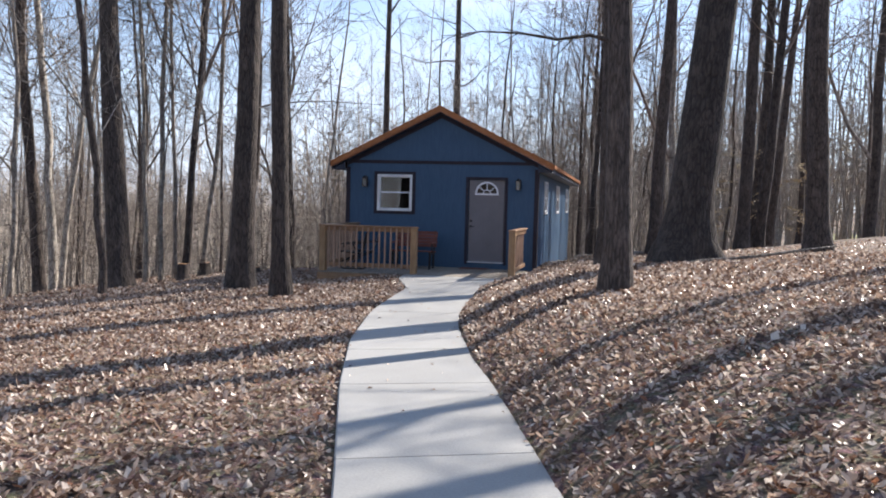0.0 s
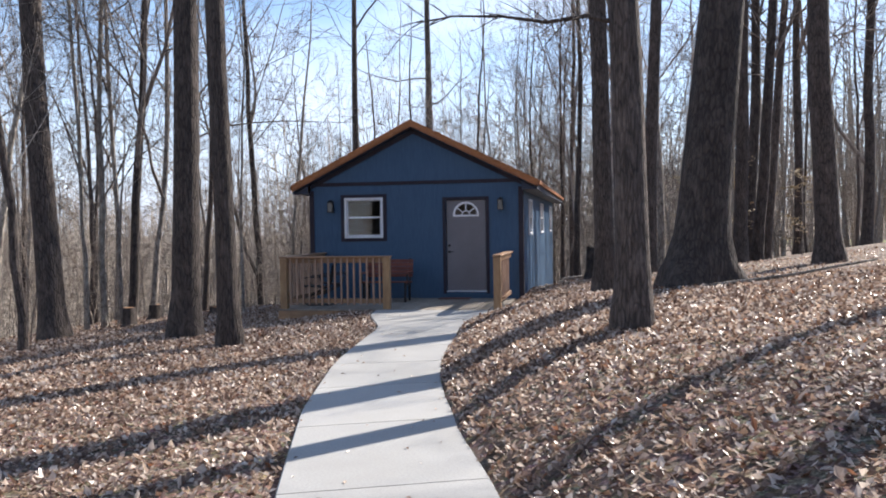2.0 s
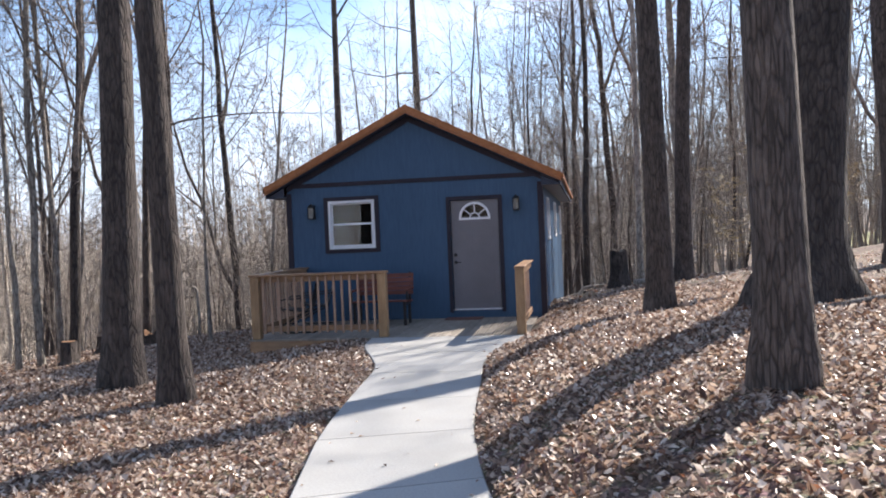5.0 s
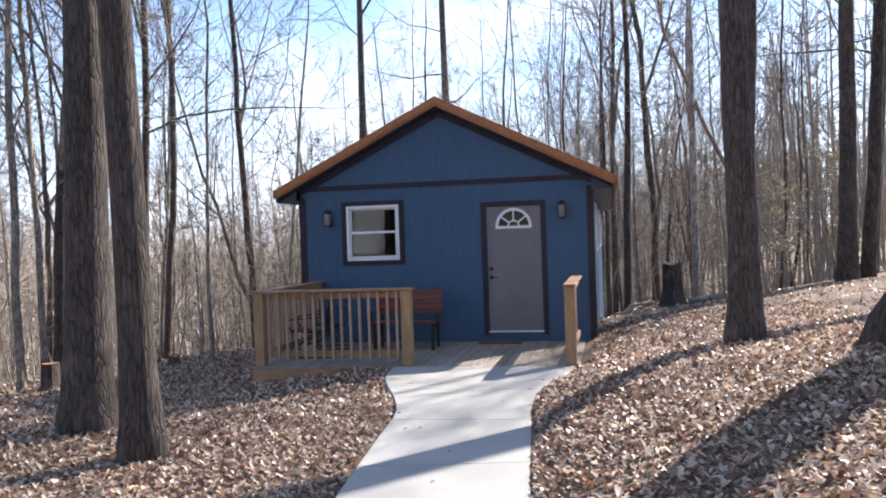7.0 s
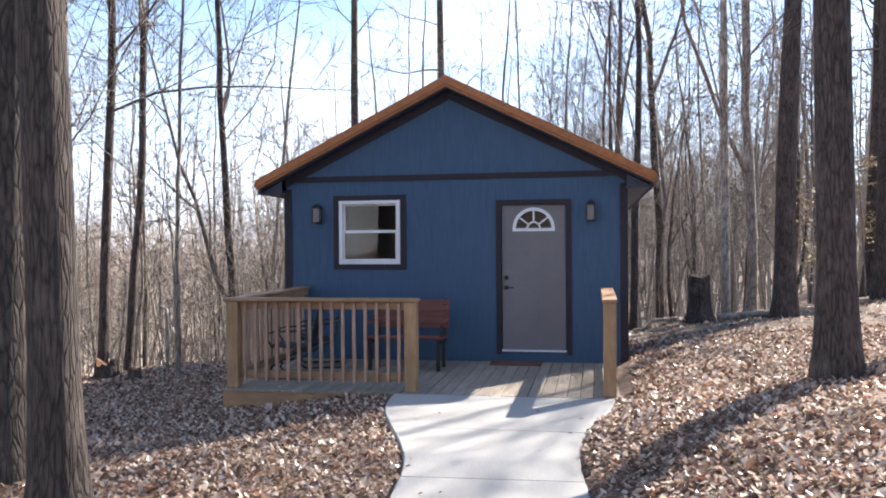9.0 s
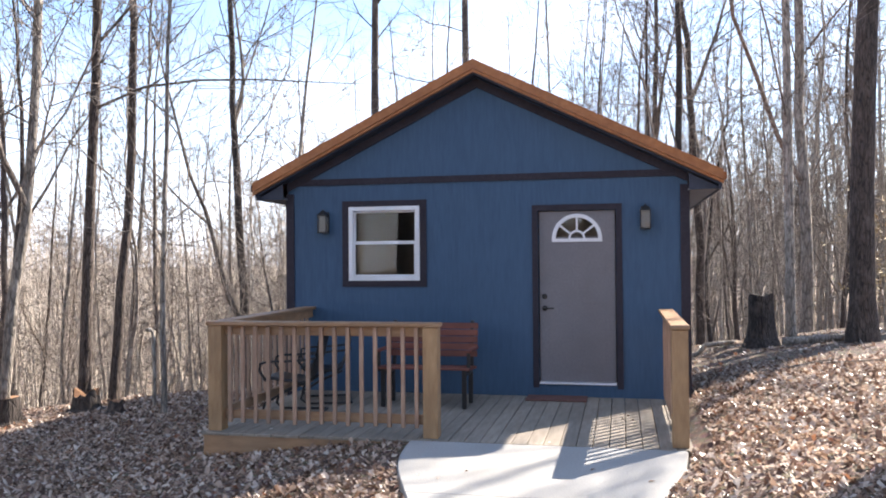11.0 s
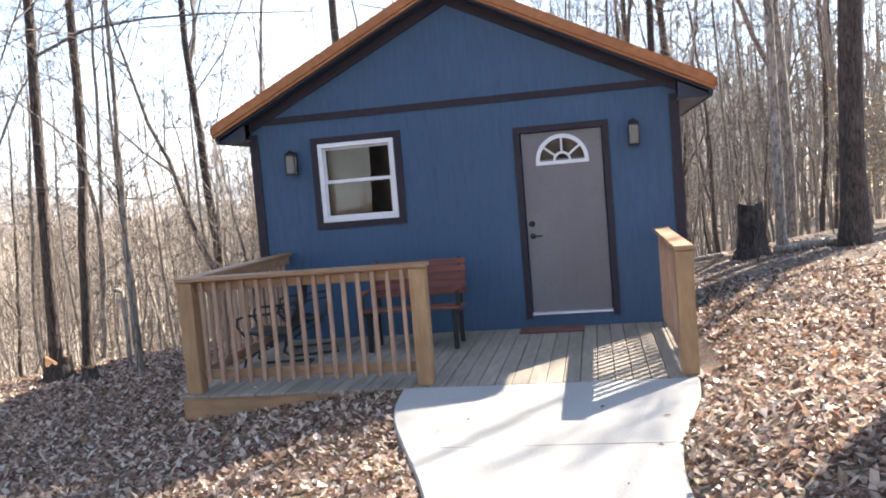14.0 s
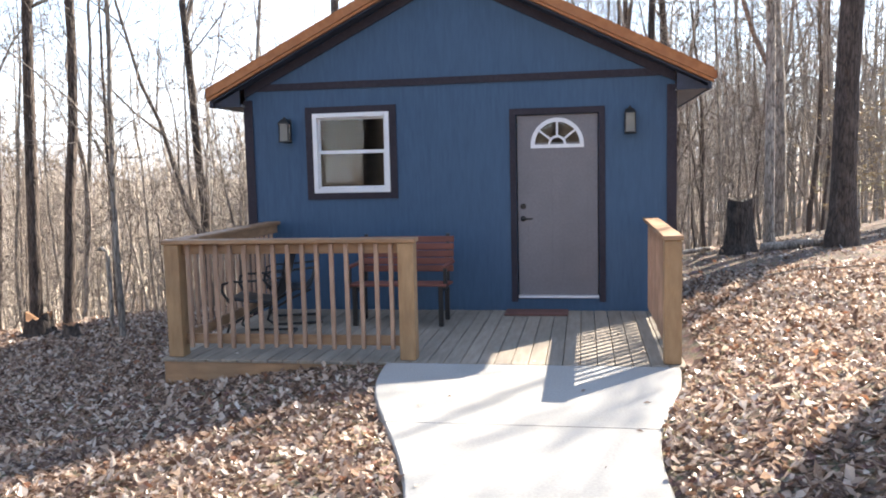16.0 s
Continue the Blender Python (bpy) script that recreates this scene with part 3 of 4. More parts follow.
# ---- bench on the deck ----
bench = thing("bench", "slatted red-brown wooden bench with black metal legs", "bench", (-0.55, 18.35, 0))
BW = 0.53
for i in range(4):
    y = -0.52 + i * 0.112
    box_part("seat_slat", (-BW, BW, y, y + 0.098, 0.425 - 0.008 * i, 0.452 - 0.008 * i), BENCHWOOD, bench, "", 0.005)
for i in range(5):
    z, y = 0.525 + i * 0.077, -0.055 + i * 0.022
    box_part("back_slat", (-BW, BW, y, y + 0.024, z, z + 0.070), BENCHWOOD, bench, "", 0.005)
for s in (-1, 1):
    x = s * 0.46
    bm = bmesh.new()
    box(bm, x - 0.025, x + 0.025, -0.50, -0.455, 0.003, 0.422, 0.004)
    box(bm, x - 0.025, x + 0.025, -0.10, -0.06, 0.003, 0.40, 0.004)
    box(bm, x - 0.024, x + 0.024, -0.455, -0.06, 0.355, 0.398, 0.004)
    part("leg_frame", bm, BLACK, bench, "black metal leg frame")
    bm = bmesh.new()
    a = [Vector((x, -0.028, 0.39)), Vector((x, -0.012, 0.62)), Vector((x, 0.05, 0.93))]
    for p, q in zip(a, a[1:]):
        lo = [bm.verts.new(p + Vector(d)) for d in ((-0.02, 0, 0), (0.02, 0, 0), (0.02, 0.028, 0), (-0.02, 0.028, 0))]
        hi = [bm.verts.new(q + Vector(d)) for d in ((-0.02, 0, 0), (0.02, 0, 0), (0.02, 0.028, 0), (-0.02, 0.028, 0))]
        for i in range(4):
            bm.faces.new((lo[i], lo[(i + 1) % 4], hi[(i + 1) % 4], hi[i]))
        bm.faces.new(lo[::-1])
        bm.faces.new(hi)
    part("back_support", bm, BLACK, bench)
    box_part("armrest", (x - 0.03 + s * 0.05, x + 0.03 + s * 0.05, -0.52, 0.0, 0.615, 0.642), BENCHWOOD, bench, "", 0.006)
    box_part("arm_post", (x - 0.018 + s * 0.05, x + 0.018 + s * 0.05, -0.50, -0.465, 0.40, 0.613), BLACK, bench, "", 0.003)


def pipe(bm, pts, r, n=8, closed=False):
    """A round bar through pts."""
    pts = [Vector(p) for p in pts]
    loops = []
    for k, p in enumerate(pts):
        d = (pts[min(k + 1, len(pts) - 1)] - pts[max(k - 1, 0)]).normalized()
        u = d.cross(Vector((0.2, 0.3, 0.93))) if abs(d.z) < 0.9 else d.cross(Vector((1, 0.1, 0)))
        u.normalize()
        w = d.cross(u)
        loops.append([bm.verts.new(p + (u * math.cos(6.2832 * i / n) + w * math.sin(6.2832 * i / n)) * r) for i in range(n)])
    for a, c in zip(loops, loops[1:]):
        for i in range(n):
            bm.faces.new((a[i], a[(i + 1) % n], c[(i + 1) % n], c[i]))
    bm.faces.new(loops[0][::-1])
    bm.faces.new(loops[-1])


def patio_chair(x, y, turn):
    """A black metal spring armchair with a curved sling seat, facing its own -y."""
    t = thing("patio_chair", "black metal patio armchair on the deck", "chair", (x, y, 0.003), "patio chairs")
    t.rotation_euler.z = radians(turn)
    t.scale.z = 0.9
    bm = bmesh.new()
    prof = [(-0.27, 0.44), (-0.24, 0.455), (-0.05, 0.42), (0.14, 0.40), (0.20, 0.45), (0.27, 0.66), (0.33, 0.92), (0.36, 0.97)]
    n = len(prof)
    grid = [[[bm.verts.new((xx, yy, zz + dz)) for xx in (-0.25, -0.125, 0, 0.125, 0.25)] for yy, zz in prof] for dz in (0, 0.018)]
    for i in range(n - 1):
        for j in range(4):
            bm.faces.new((grid[0][i][j], grid[0][i + 1][j], grid[0][i + 1][j + 1], grid[0][i][j + 1]))
            bm.faces.new((grid[1][i][j], grid[1][i][j + 1], grid[1][i + 1][j + 1], grid[1][i + 1][j]))
        for j in (0, 4):
            bm.faces.new((grid[0][i][j], grid[1][i][j], grid[1][i + 1][j], grid[0][i + 1][j]))
    for i in (0, n - 1):
        for j in range(4):
            bm.faces.new((grid[0][i][j], grid[0][i][j + 1], grid[1][i][j + 1], grid[1][i][j]))
    part("seat", bm, BLACK, t, smooth=True)
    for s in (-1, 1):
        bm = bmesh.new()
        pipe(bm, [(s * 0.27, 0.30, 0.70), (s * 0.30, 0.22, 0.68), (s * 0.31, 0.0, 0.665), (s * 0.31, -0.2, 0.66), (s * 0.31, -0.28, 0.635), (s * 0.305, -0.29, 0.55), (s * 0.29, -0.22, 0.43)], 0.014)
        part("armrest", bm, BLACK, t)
        bm = bmesh.new()
        pipe(bm, [(s * 0.26, 0.20, 0.42), (s * 0.26, -0.05, 0.30), (s * 0.27, -0.24, 0.18), (s * 0.27, -0.27, 0.08), (s * 0.27, -0.2, 0.016), (s * 0.27, 0.30, 0.016)], 0.015)
        part("leg", bm, BLACK, t)
    bm = bmesh.new()
    pipe(bm, [(-0.27, 0.30, 0.016), (0.27, 0.30, 0.016)], 0.014)
    part("crossbar", bm, BLACK, t)
    return t


patio_chair(-1.83, 17.30, -82)
patio_chair(-1.80, 18.15, -70)


# ---- stumps, logs and sticks ----
def stump(x, y, d, h, label, seed, jag=0.0, top=CUTWOOD):
    """A short tree stump with root flare; jag: how broken its top is."""
    rs = random.Random(seed)
    n, bm = 16, bmesh.new()
    t = thing("tree_stump", label, "stump", (x, y, ground_z(x, y)), "stumps")
    loops = []
    for k, (z, s) in enumerate(((-0.15, 1.75), (0.03, 1.45), (0.18 * h, 1.15), (0.5 * h, 1.02), (h, 0.96))):
        loops.append([])
        for i in range(n):
            a = 2 * math.pi * i / n
            w = s * d / 2 * (1 + 0.09 * math.sin(3 * a + seed) + rs.uniform(-0.05, 0.05))
            loops[-1].append(bm.verts.new((w * math.cos(a), w * math.sin(a), z + (rs.uniform(-jag, jag) if k == 4 else 0))))
    for a, c in zip(loops, loops[1:]):
        for i in range(n):
            bm.faces.new((a[i], a[(i + 1) % n], c[(i + 1) % n], c[i]))
    mid = bm.verts.new((0, 0, h - 0.02 - jag * 0.6))
    rim = [v.co.copy() for v in loops[-1]]
    for i in range(n):
        bm.faces.new((loops[-1][i], loops[-1][(i + 1) % n], mid))
    part("bark", bm, BARK, t, smooth=False)
    bm = bmesh.new()
    ring = [bm.verts.new((v.x * 0.93, v.y * 0.93, v.z + 0.006)) for v in rim]
    mid = bm.verts.new((0, 0, h - 0.012 - jag * 0.6))
    for i in range(n):
        bm.faces.new((ring[i], ring[(i + 1) % n], mid))
    part("cut_face", bm, top, t, "weathered orange-brown cut wood")
    return t


stump(-5.72, 19.25, 0.36, 0.26, "low broken orange-brown tree stump among leaves", 3, 0.06)
stump(-6.25, 18.35, 0.30, 0.36, "short sawn tree stump among leaves", 5)
stump(3.87, 23.6, 0.42, 0.86, "tall dark rotting tree stump", 8, 0.05, BARK)
stump(-6.10, 17.0, 0.27, 0.42, "short grey tree stump", 11)
stump(-5.05, 18.9, 0.20, 0.18, "low tree stump in leaves", 12, 0.03)


def lying(name, label, x, y, turn, length, r0, r1, seed, mat, bend=0.05, lift=0.0):
    """A log or stick lying on the ground."""
    rs = random.Random(seed)
    ca, sa = math.cos(radians(turn)), math.sin(radians(turn))
    n, bm, pts = 7, bmesh.new(), []
    for i in range(n + 1):
        u = length * (i / n - 0.5)
        o = rs.uniform(-bend, bend)
        px, py = x + u * ca - o * sa, y + u * sa + o * ca
        pts.append(Vector((px, py, ground_z(px, py) + r0 * 0.75 + lift * i / n)))
    c = pts[0].copy()
    for i, p in enumerate(pts):
        pts[i] = p - c
    loops = []
    for k, p in enumerate(pts):
        d = (pts[min(k + 1, n)] - pts[max(k - 1, 0)]).normalized()
        u = d.cross(Vector((0, 0, 1))).normalized()
        w = d.cross(u)
        r = r0 + (r1 - r0) * k / n
        loops.append([bm.verts.new(p + (u * math.cos(0.785 * i) + w * math.sin(0.785 * i)) * r * rs.uniform(0.9, 1.1)) for i in range(8)])
    for a, e in zip(loops, loops[1:]):
        for i in range(8):
            bm.faces.new((a[i], a[(i + 1) % 8], e[(i + 1) % 8], e[i]))
    bm.faces.new(loops[0][::-1])
    bm.faces.new(loops[-1])
    ob = part(name, bm, mat, None, "", True)
    ob.location = c
    return tagged(ob, label, "log" if r0 > 0.05 else "stick", "fallen wood")


lying("log", "mossy rotting log lying among leaves", 4.70, 23.5, 4, 1.0, 0.075, 0.06, 2, BARK_GREY)
lying("log", "pale fallen log behind the cabin", 3.1, 24.3, 9, 0.9, 0.05, 0.04, 4, BARK_GREY)
lying("branch", "fallen grey branch lying on leaves", 3.7, 20.2, 25, 1.6, 0.016, 0.006, 6, BARK_GREY, 0.08, 0.05)
lying("branch", "fallen grey branch lying on leaves", 4.4, 20.0, -62, 1.3, 0.014, 0.006, 7, BARK_GREY, 0.05, 0.12)
lying("branch", "fallen grey branch lying on leaves", 3.1, 19.7, 12, 1.2, 0.012, 0.005, 9, BARK_GREY, 0.07, 0.02)
lying("branch", "long fallen branch beside a thick trunk", 6.6, 12.5, 20, 2.6, 0.03, 0.015, 12, BARK_GREY, 0.05, 0.15)
lying("branch", "thin fallen stick lying on leaves", -3.4, 10.2, -15, 1.1, 0.010, 0.005, 14, BARK_GREY, 0.05)
lying("branch", "thin fallen stick lying on leaves", -1.9, 9.6, 40, 0.9, 0.009, 0.004, 15, BARK_GREY, 0.05)
lying("branch", "thin fallen stick lying on leaves", 4.9, 6.6, -35, 0.9, 0.010, 0.004, 16, BARK_GREY, 0.05)
for k in range(26):
    rs = random.Random(40 + k)
    x, y = rs.uniform(-7, 8), rs.uniform(5, 22)
    if edge(PATH_L, min(y, 16)) - 0.9 < x < edge(PATH_R, min(y, 16)) + 0.9 or -3.4 < x < 3.2 and y > 15.2:
        continue
    lying("branch", "thin fallen stick lying on leaves", x, y, rs.uniform(0, 180), rs.uniform(0.4, 1.1), rs.uniform(0.006, 0.011), 0.003, 60 + k, BARK_GREY, 0.05)

# a snapped pale sapling
bm = bmesh.new()
pipe(bm, [(0, 0, -0.1), (0.01, 0, 0.4), (-0.01, 0.01, 0.85), (0.0, 0.0, 1.02), (-0.06, 0.0, 1.06), (-0.12, 0.01, 1.05)], 0.028, 7)
snag = part("snapped_sapling", bm, BARK_PALE, smooth=True)
snag.location = (-4.75, 19.35, ground_z(-4.75, 19.35))
tagged(snag, "snapped pale sapling stem standing in leaves", "sapling")

# ---- trees ----
def tube(vs, fs, pts, radii, n):
    """A tapered tube along pts."""
    base = len(vs)
    for k, p in enumerate(pts):
        d = (pts[min(k + 1, len(pts) - 1)] - pts[max(k - 1, 0)]).normalized()
        u = d.cross(Vector((0.31, 0.95, 0.05))).normalized() if abs(d.y) < 0.9 else d.cross(Vector((1, 0, 0))).normalized()
        w = d.cross(u)
        for i in range(n):
            a = 2 * math.pi * i / n
            vs.append(p + (u * math.cos(a) + w * math.sin(a)) * radii[k])
    for k in range(len(pts) - 1):
        for i in range(n):
            j = (i + 1) % n
            fs.append((base + k * n + i, base + k * n + j, base + (k + 1) * n + j, base + (k + 1) * n + i))


def along(pts, f):
    k = f * (len(pts) - 1)
    i = min(int(k), len(pts) - 2)
    return pts[i].lerp(pts[i + 1], k - i), (pts[i + 1] - pts[i]).normalized()


def limb(rng, start, way, length, segs, lift, wander):
    wander *= 1.25
    pts, d = [start.copy()], way.normalized()
    for _ in range(segs):
        d = (d + Vector((rng.uniform(-1, 1), rng.uniform(-1, 1), rng.uniform(-1, 1))) * wander + Vector((0, 0, lift))).normalized()
        pts.append(pts[-1] + d * (length / segs))
    return pts


def side_way(rng, d, angle):
    """A way at an angle off d, in a random turn about it."""
    u = d.cross(Vector((0.3, 0.9, 0.2))).normalized()
    u.rotate(Matrix.Rotation(rng.uniform(0, 2 * math.pi), 3, d))
    return (d * math.cos(angle) + u * math.sin(angle)).normalized()


def grow(seed, H, r, first, nb, kids, twigs, wob, sides=10, flare=1.0, forks=0, fine=0.006):
    """Meshes (trunk, crown) of a leafless tree of height H and trunk radius r; forks: rising second stems; fine: radius of its twigs."""
    rng = random.Random(seed)
    vs, fs = [], []
    segs = 16
    pts, radii = [], []
    ph, ph2 = rng.uniform(0, 6), rng.uniform(0, 6)
    hs = [0, 0.006, 0.014, 0.028, 0.045] + [0.045 + 0.955 * ((i + 1) / segs) for i in range(segs)]
    kx = ky = 0.0
    for h in hs:
        if h > 0.05:
            kx, ky = kx + rng.gauss(0, 0.22 * wob), ky + rng.gauss(0, 0.22 * wob)
        pts.append(Vector((kx + wob * (math.sin(h * 6 + ph) - math.sin(ph)), ky + wob * (math.sin(h * 5 + ph2) - math.sin(ph2)), h * H)))
        base = 1 + 0.5 * flare * math.exp(-h * H / (1.2 * r + 0.06))
        radii.append(max(0.012, r * base * (1 - 0.84 * h ** 1.1)))
    pts[0].z -= 0.35
    tube(vs, fs, pts, radii, sides)
    for i, v in enumerate(vs):   # root buttresses and uneven bark
        k = hs[i // sides]
        a = 2 * math.pi * (i % sides) / sides
        c = pts[i // sides]
        s = 1 + 0.16 * flare * math.exp(-k * H / (1.2 * r + 0.05)) * math.sin(3 * a + ph) + rng.uniform(-0.035, 0.035)
        vs[i] = c + (v - c) * s
    trunk = (vs, fs)
    cv, cf = [], []
    limbs = []
    for _ in range(forks):
        at = rng.uniform(0.22, 0.48)
        p, d = along(pts, at)
        L = H * (0.92 - at) * rng.uniform(0.7, 1.0)
        fr = r * (1 - 0.84 * at ** 1.1) * rng.uniform(0.5, 0.75)
        f = limb(rng, p, side_way(rng, Vector((0, 0, 1)), rng.uniform(0.4, 0.8)), L, 9, 0.10, 0.15)
        tube(cv, cf, f, [fr * (1 - 0.88 * i / 9) for i in range(10)], 6)
        for j in range(7):   # rising side limbs of the second stem
            g = rng.uniform(0.15, 0.9)
            q, d = along(f, g)
            l2, r2 = L * rng.uniform(0.22, 0.42), fr * (1 - 0.85 * g) * 0.55
            b = limb(rng, q, side_way(rng, d, rng.uniform(0.5, 0.95)), l2, 4, 0.08, 0.16)
            tube(cv, cf, b, [r2, r2 * 0.75, r2 * 0.52, r2 * 0.32, fine * 0.6], 4)
            limbs.append((b, l2, r2))
    for i in range(nb):
        h = first + (0.97 - first) * ((i + rng.random()) / nb) ** 1.35
        p, d = along(pts[4:], h)
        left = 1 - h
        big = rng.random() < 0.3
        L = H * (0.10 + 0.24 * left) * rng.uniform(0.5, 1.0) * (1.7 if big else 0.95)
        br = max(fine * 1.6, r * (0.10 + 0.16 * left) * rng.uniform(0.6, 1.0) * (1.5 if big else 0.8))
        w = side_way(rng, Vector((0, 0, 1)), rng.uniform(0.6, 1.0) if big else rng.uniform(0.8, 1.45))
        b = limb(rng, p, w, L, 5, 0.07, 0.24)
        tube(cv, cf, b, [br * (1 - 0.8 * q / 5) for q in range(6)], 4 if r > 0.2 else 3)
        limbs.append((b, L, br))
    for b, L, br in limbs:
        for j in range(kids):
            f = rng.uniform(0.2, 1.0)
            p, d = along(b, f)
            l2 = min(L, H * 0.3) * rng.uniform(0.25, 0.6)
            b2 = limb(rng, p, side_way(rng, d, rng.uniform(0.5, 1.1)), l2, 2, 0.06, 0.2)
            r2 = max(fine, br * (1 - 0.75 * f) * 0.5)
            tube(cv, cf, b2, [r2, r2 * 0.75, fine * 0.6], 3)
            for _ in range(twigs):
                p2, d2 = along(b2, rng.uniform(0.15, 1.0))
                e = p2 + side_way(rng, d2, rng.uniform(0.35, 0.9)) * (l2 * rng.uniform(0.25, 0.6)) + Vector((0, 0, 0.05 * l2))
                tube(cv, cf, [p2, e], [fine * 0.75, fine * 0.4], 3)
    return trunk, (cv, cf)


KINDS = {}


def tree_kind(key, count, mat, twig, *args, **kw):
    KINDS[key] = []
    for i in range(count):
        tr, cr = grow(hash_seed(key, i), *args, **kw)
        KINDS[key].append((raw_mesh("trunk", *tr, mat), raw_mesh("crown", *cr, twig)))


def hash_seed(key, i):
    return sum(ord(ch) * (k + 3) for k, ch in enumerate(key)) * 31 + i


tree_kind("big", 3, BARK, BARK, 24.0, 0.25, 0.42, 11, 3, 3, 0.10, 18)
tree_kind("giant", 1, BARK, BARK, 27.0, 0.31, 0.40, 14, 4, 2, 0.10, 20, 2.0)
tree_kind("mid", 5, BARK, TWIG, 19.0, 0.13, 0.22, 20, 5, 5, 0.13, 10, 0.7, forks=1, fine=0.009)
tree_kind("grey", 5, BARK_GREY, TWIG, 17.0, 0.10, 0.16, 22, 5, 5, 0.20, 9, 0.6, forks=1, fine=0.009)
tree_kind("pale", 4, BARK_PALE, BARK_GREY, 16.0, 0.09, 0.22, 20, 5, 5, 0.16, 8, 0.5, fine=0.008)
tree_kind("fork", 4, BARK, TWIG, 17.0, 0.12, 0.26, 14, 5, 5, 0.24, 9, 0.6, forks=2, fine=0.009)
tree_kind("thin", 5, BARK_GREY, TWIG, 9.0, 0.045, 0.12, 18, 4, 5, 0.16, 7, 0.3, fine=0.0065)
tree_kind("limby", 1, BARK, BARK_GREY, 14.0, 0.08, 0.13, 20, 6, 6, 0.22, 10, 0.7, fine=0.005)
BASE = {"giant": (27.0, 0.62), "big": (24.0, 0.50), "mid": (19.0, 0.26), "grey": (17.0, 0.20), "pale": (16.0, 0.18), "fork": (17.0, 0.24), "thin": (9.0, 0.09), "limby": (14.0, 0.16)}
LABEL = {"giant": "massive dark tree trunk with wide flaring roots", "big": "tall bare tree with thick dark ridged trunk", "mid": "bare straight tree with dark brown trunk", "grey": "slender bare grey-barked tree",
         "pale": "slender bare tree with pale sunlit bark", "fork": "bare forked tree with crooked limbs", "thin": "thin bare sapling with fine twigs", "limby": "slim bare tree with low crooked limbs"}


def tree(key, i, x, y, d, H=None, lean=(0, 0), turn=0.0, label="", group="woodland trees"):
    """A tree of a kind with trunk diameter d; lean: metres of drift in x and y over ten metres of height."""
    h0, d0 = BASE[key]
    t = thing("tree", label or LABEL[key], "tree", (x, y, ground_z(x, y)), group)
    tm, cm = KINDS[key][i % len(KINDS[key])]
    s, sz = d / d0, (H or h0 * (0.6 + 0.4 * d / d0)) / h0
    way = Vector((lean[0] / 10, lean[1] / 10, 1.0))
    m = Vector((0, 0, 1)).rotation_difference(way).to_matrix().to_4x4() @ Matrix.Rotation(turn, 4, "Z") @ Matrix.Diagonal((s, s, sz, 1))
    for nm, me in (("trunk", tm), ("crown", cm)):
        o = new(nm, me)
        o.parent = t
        o.matrix_local = m
    return t


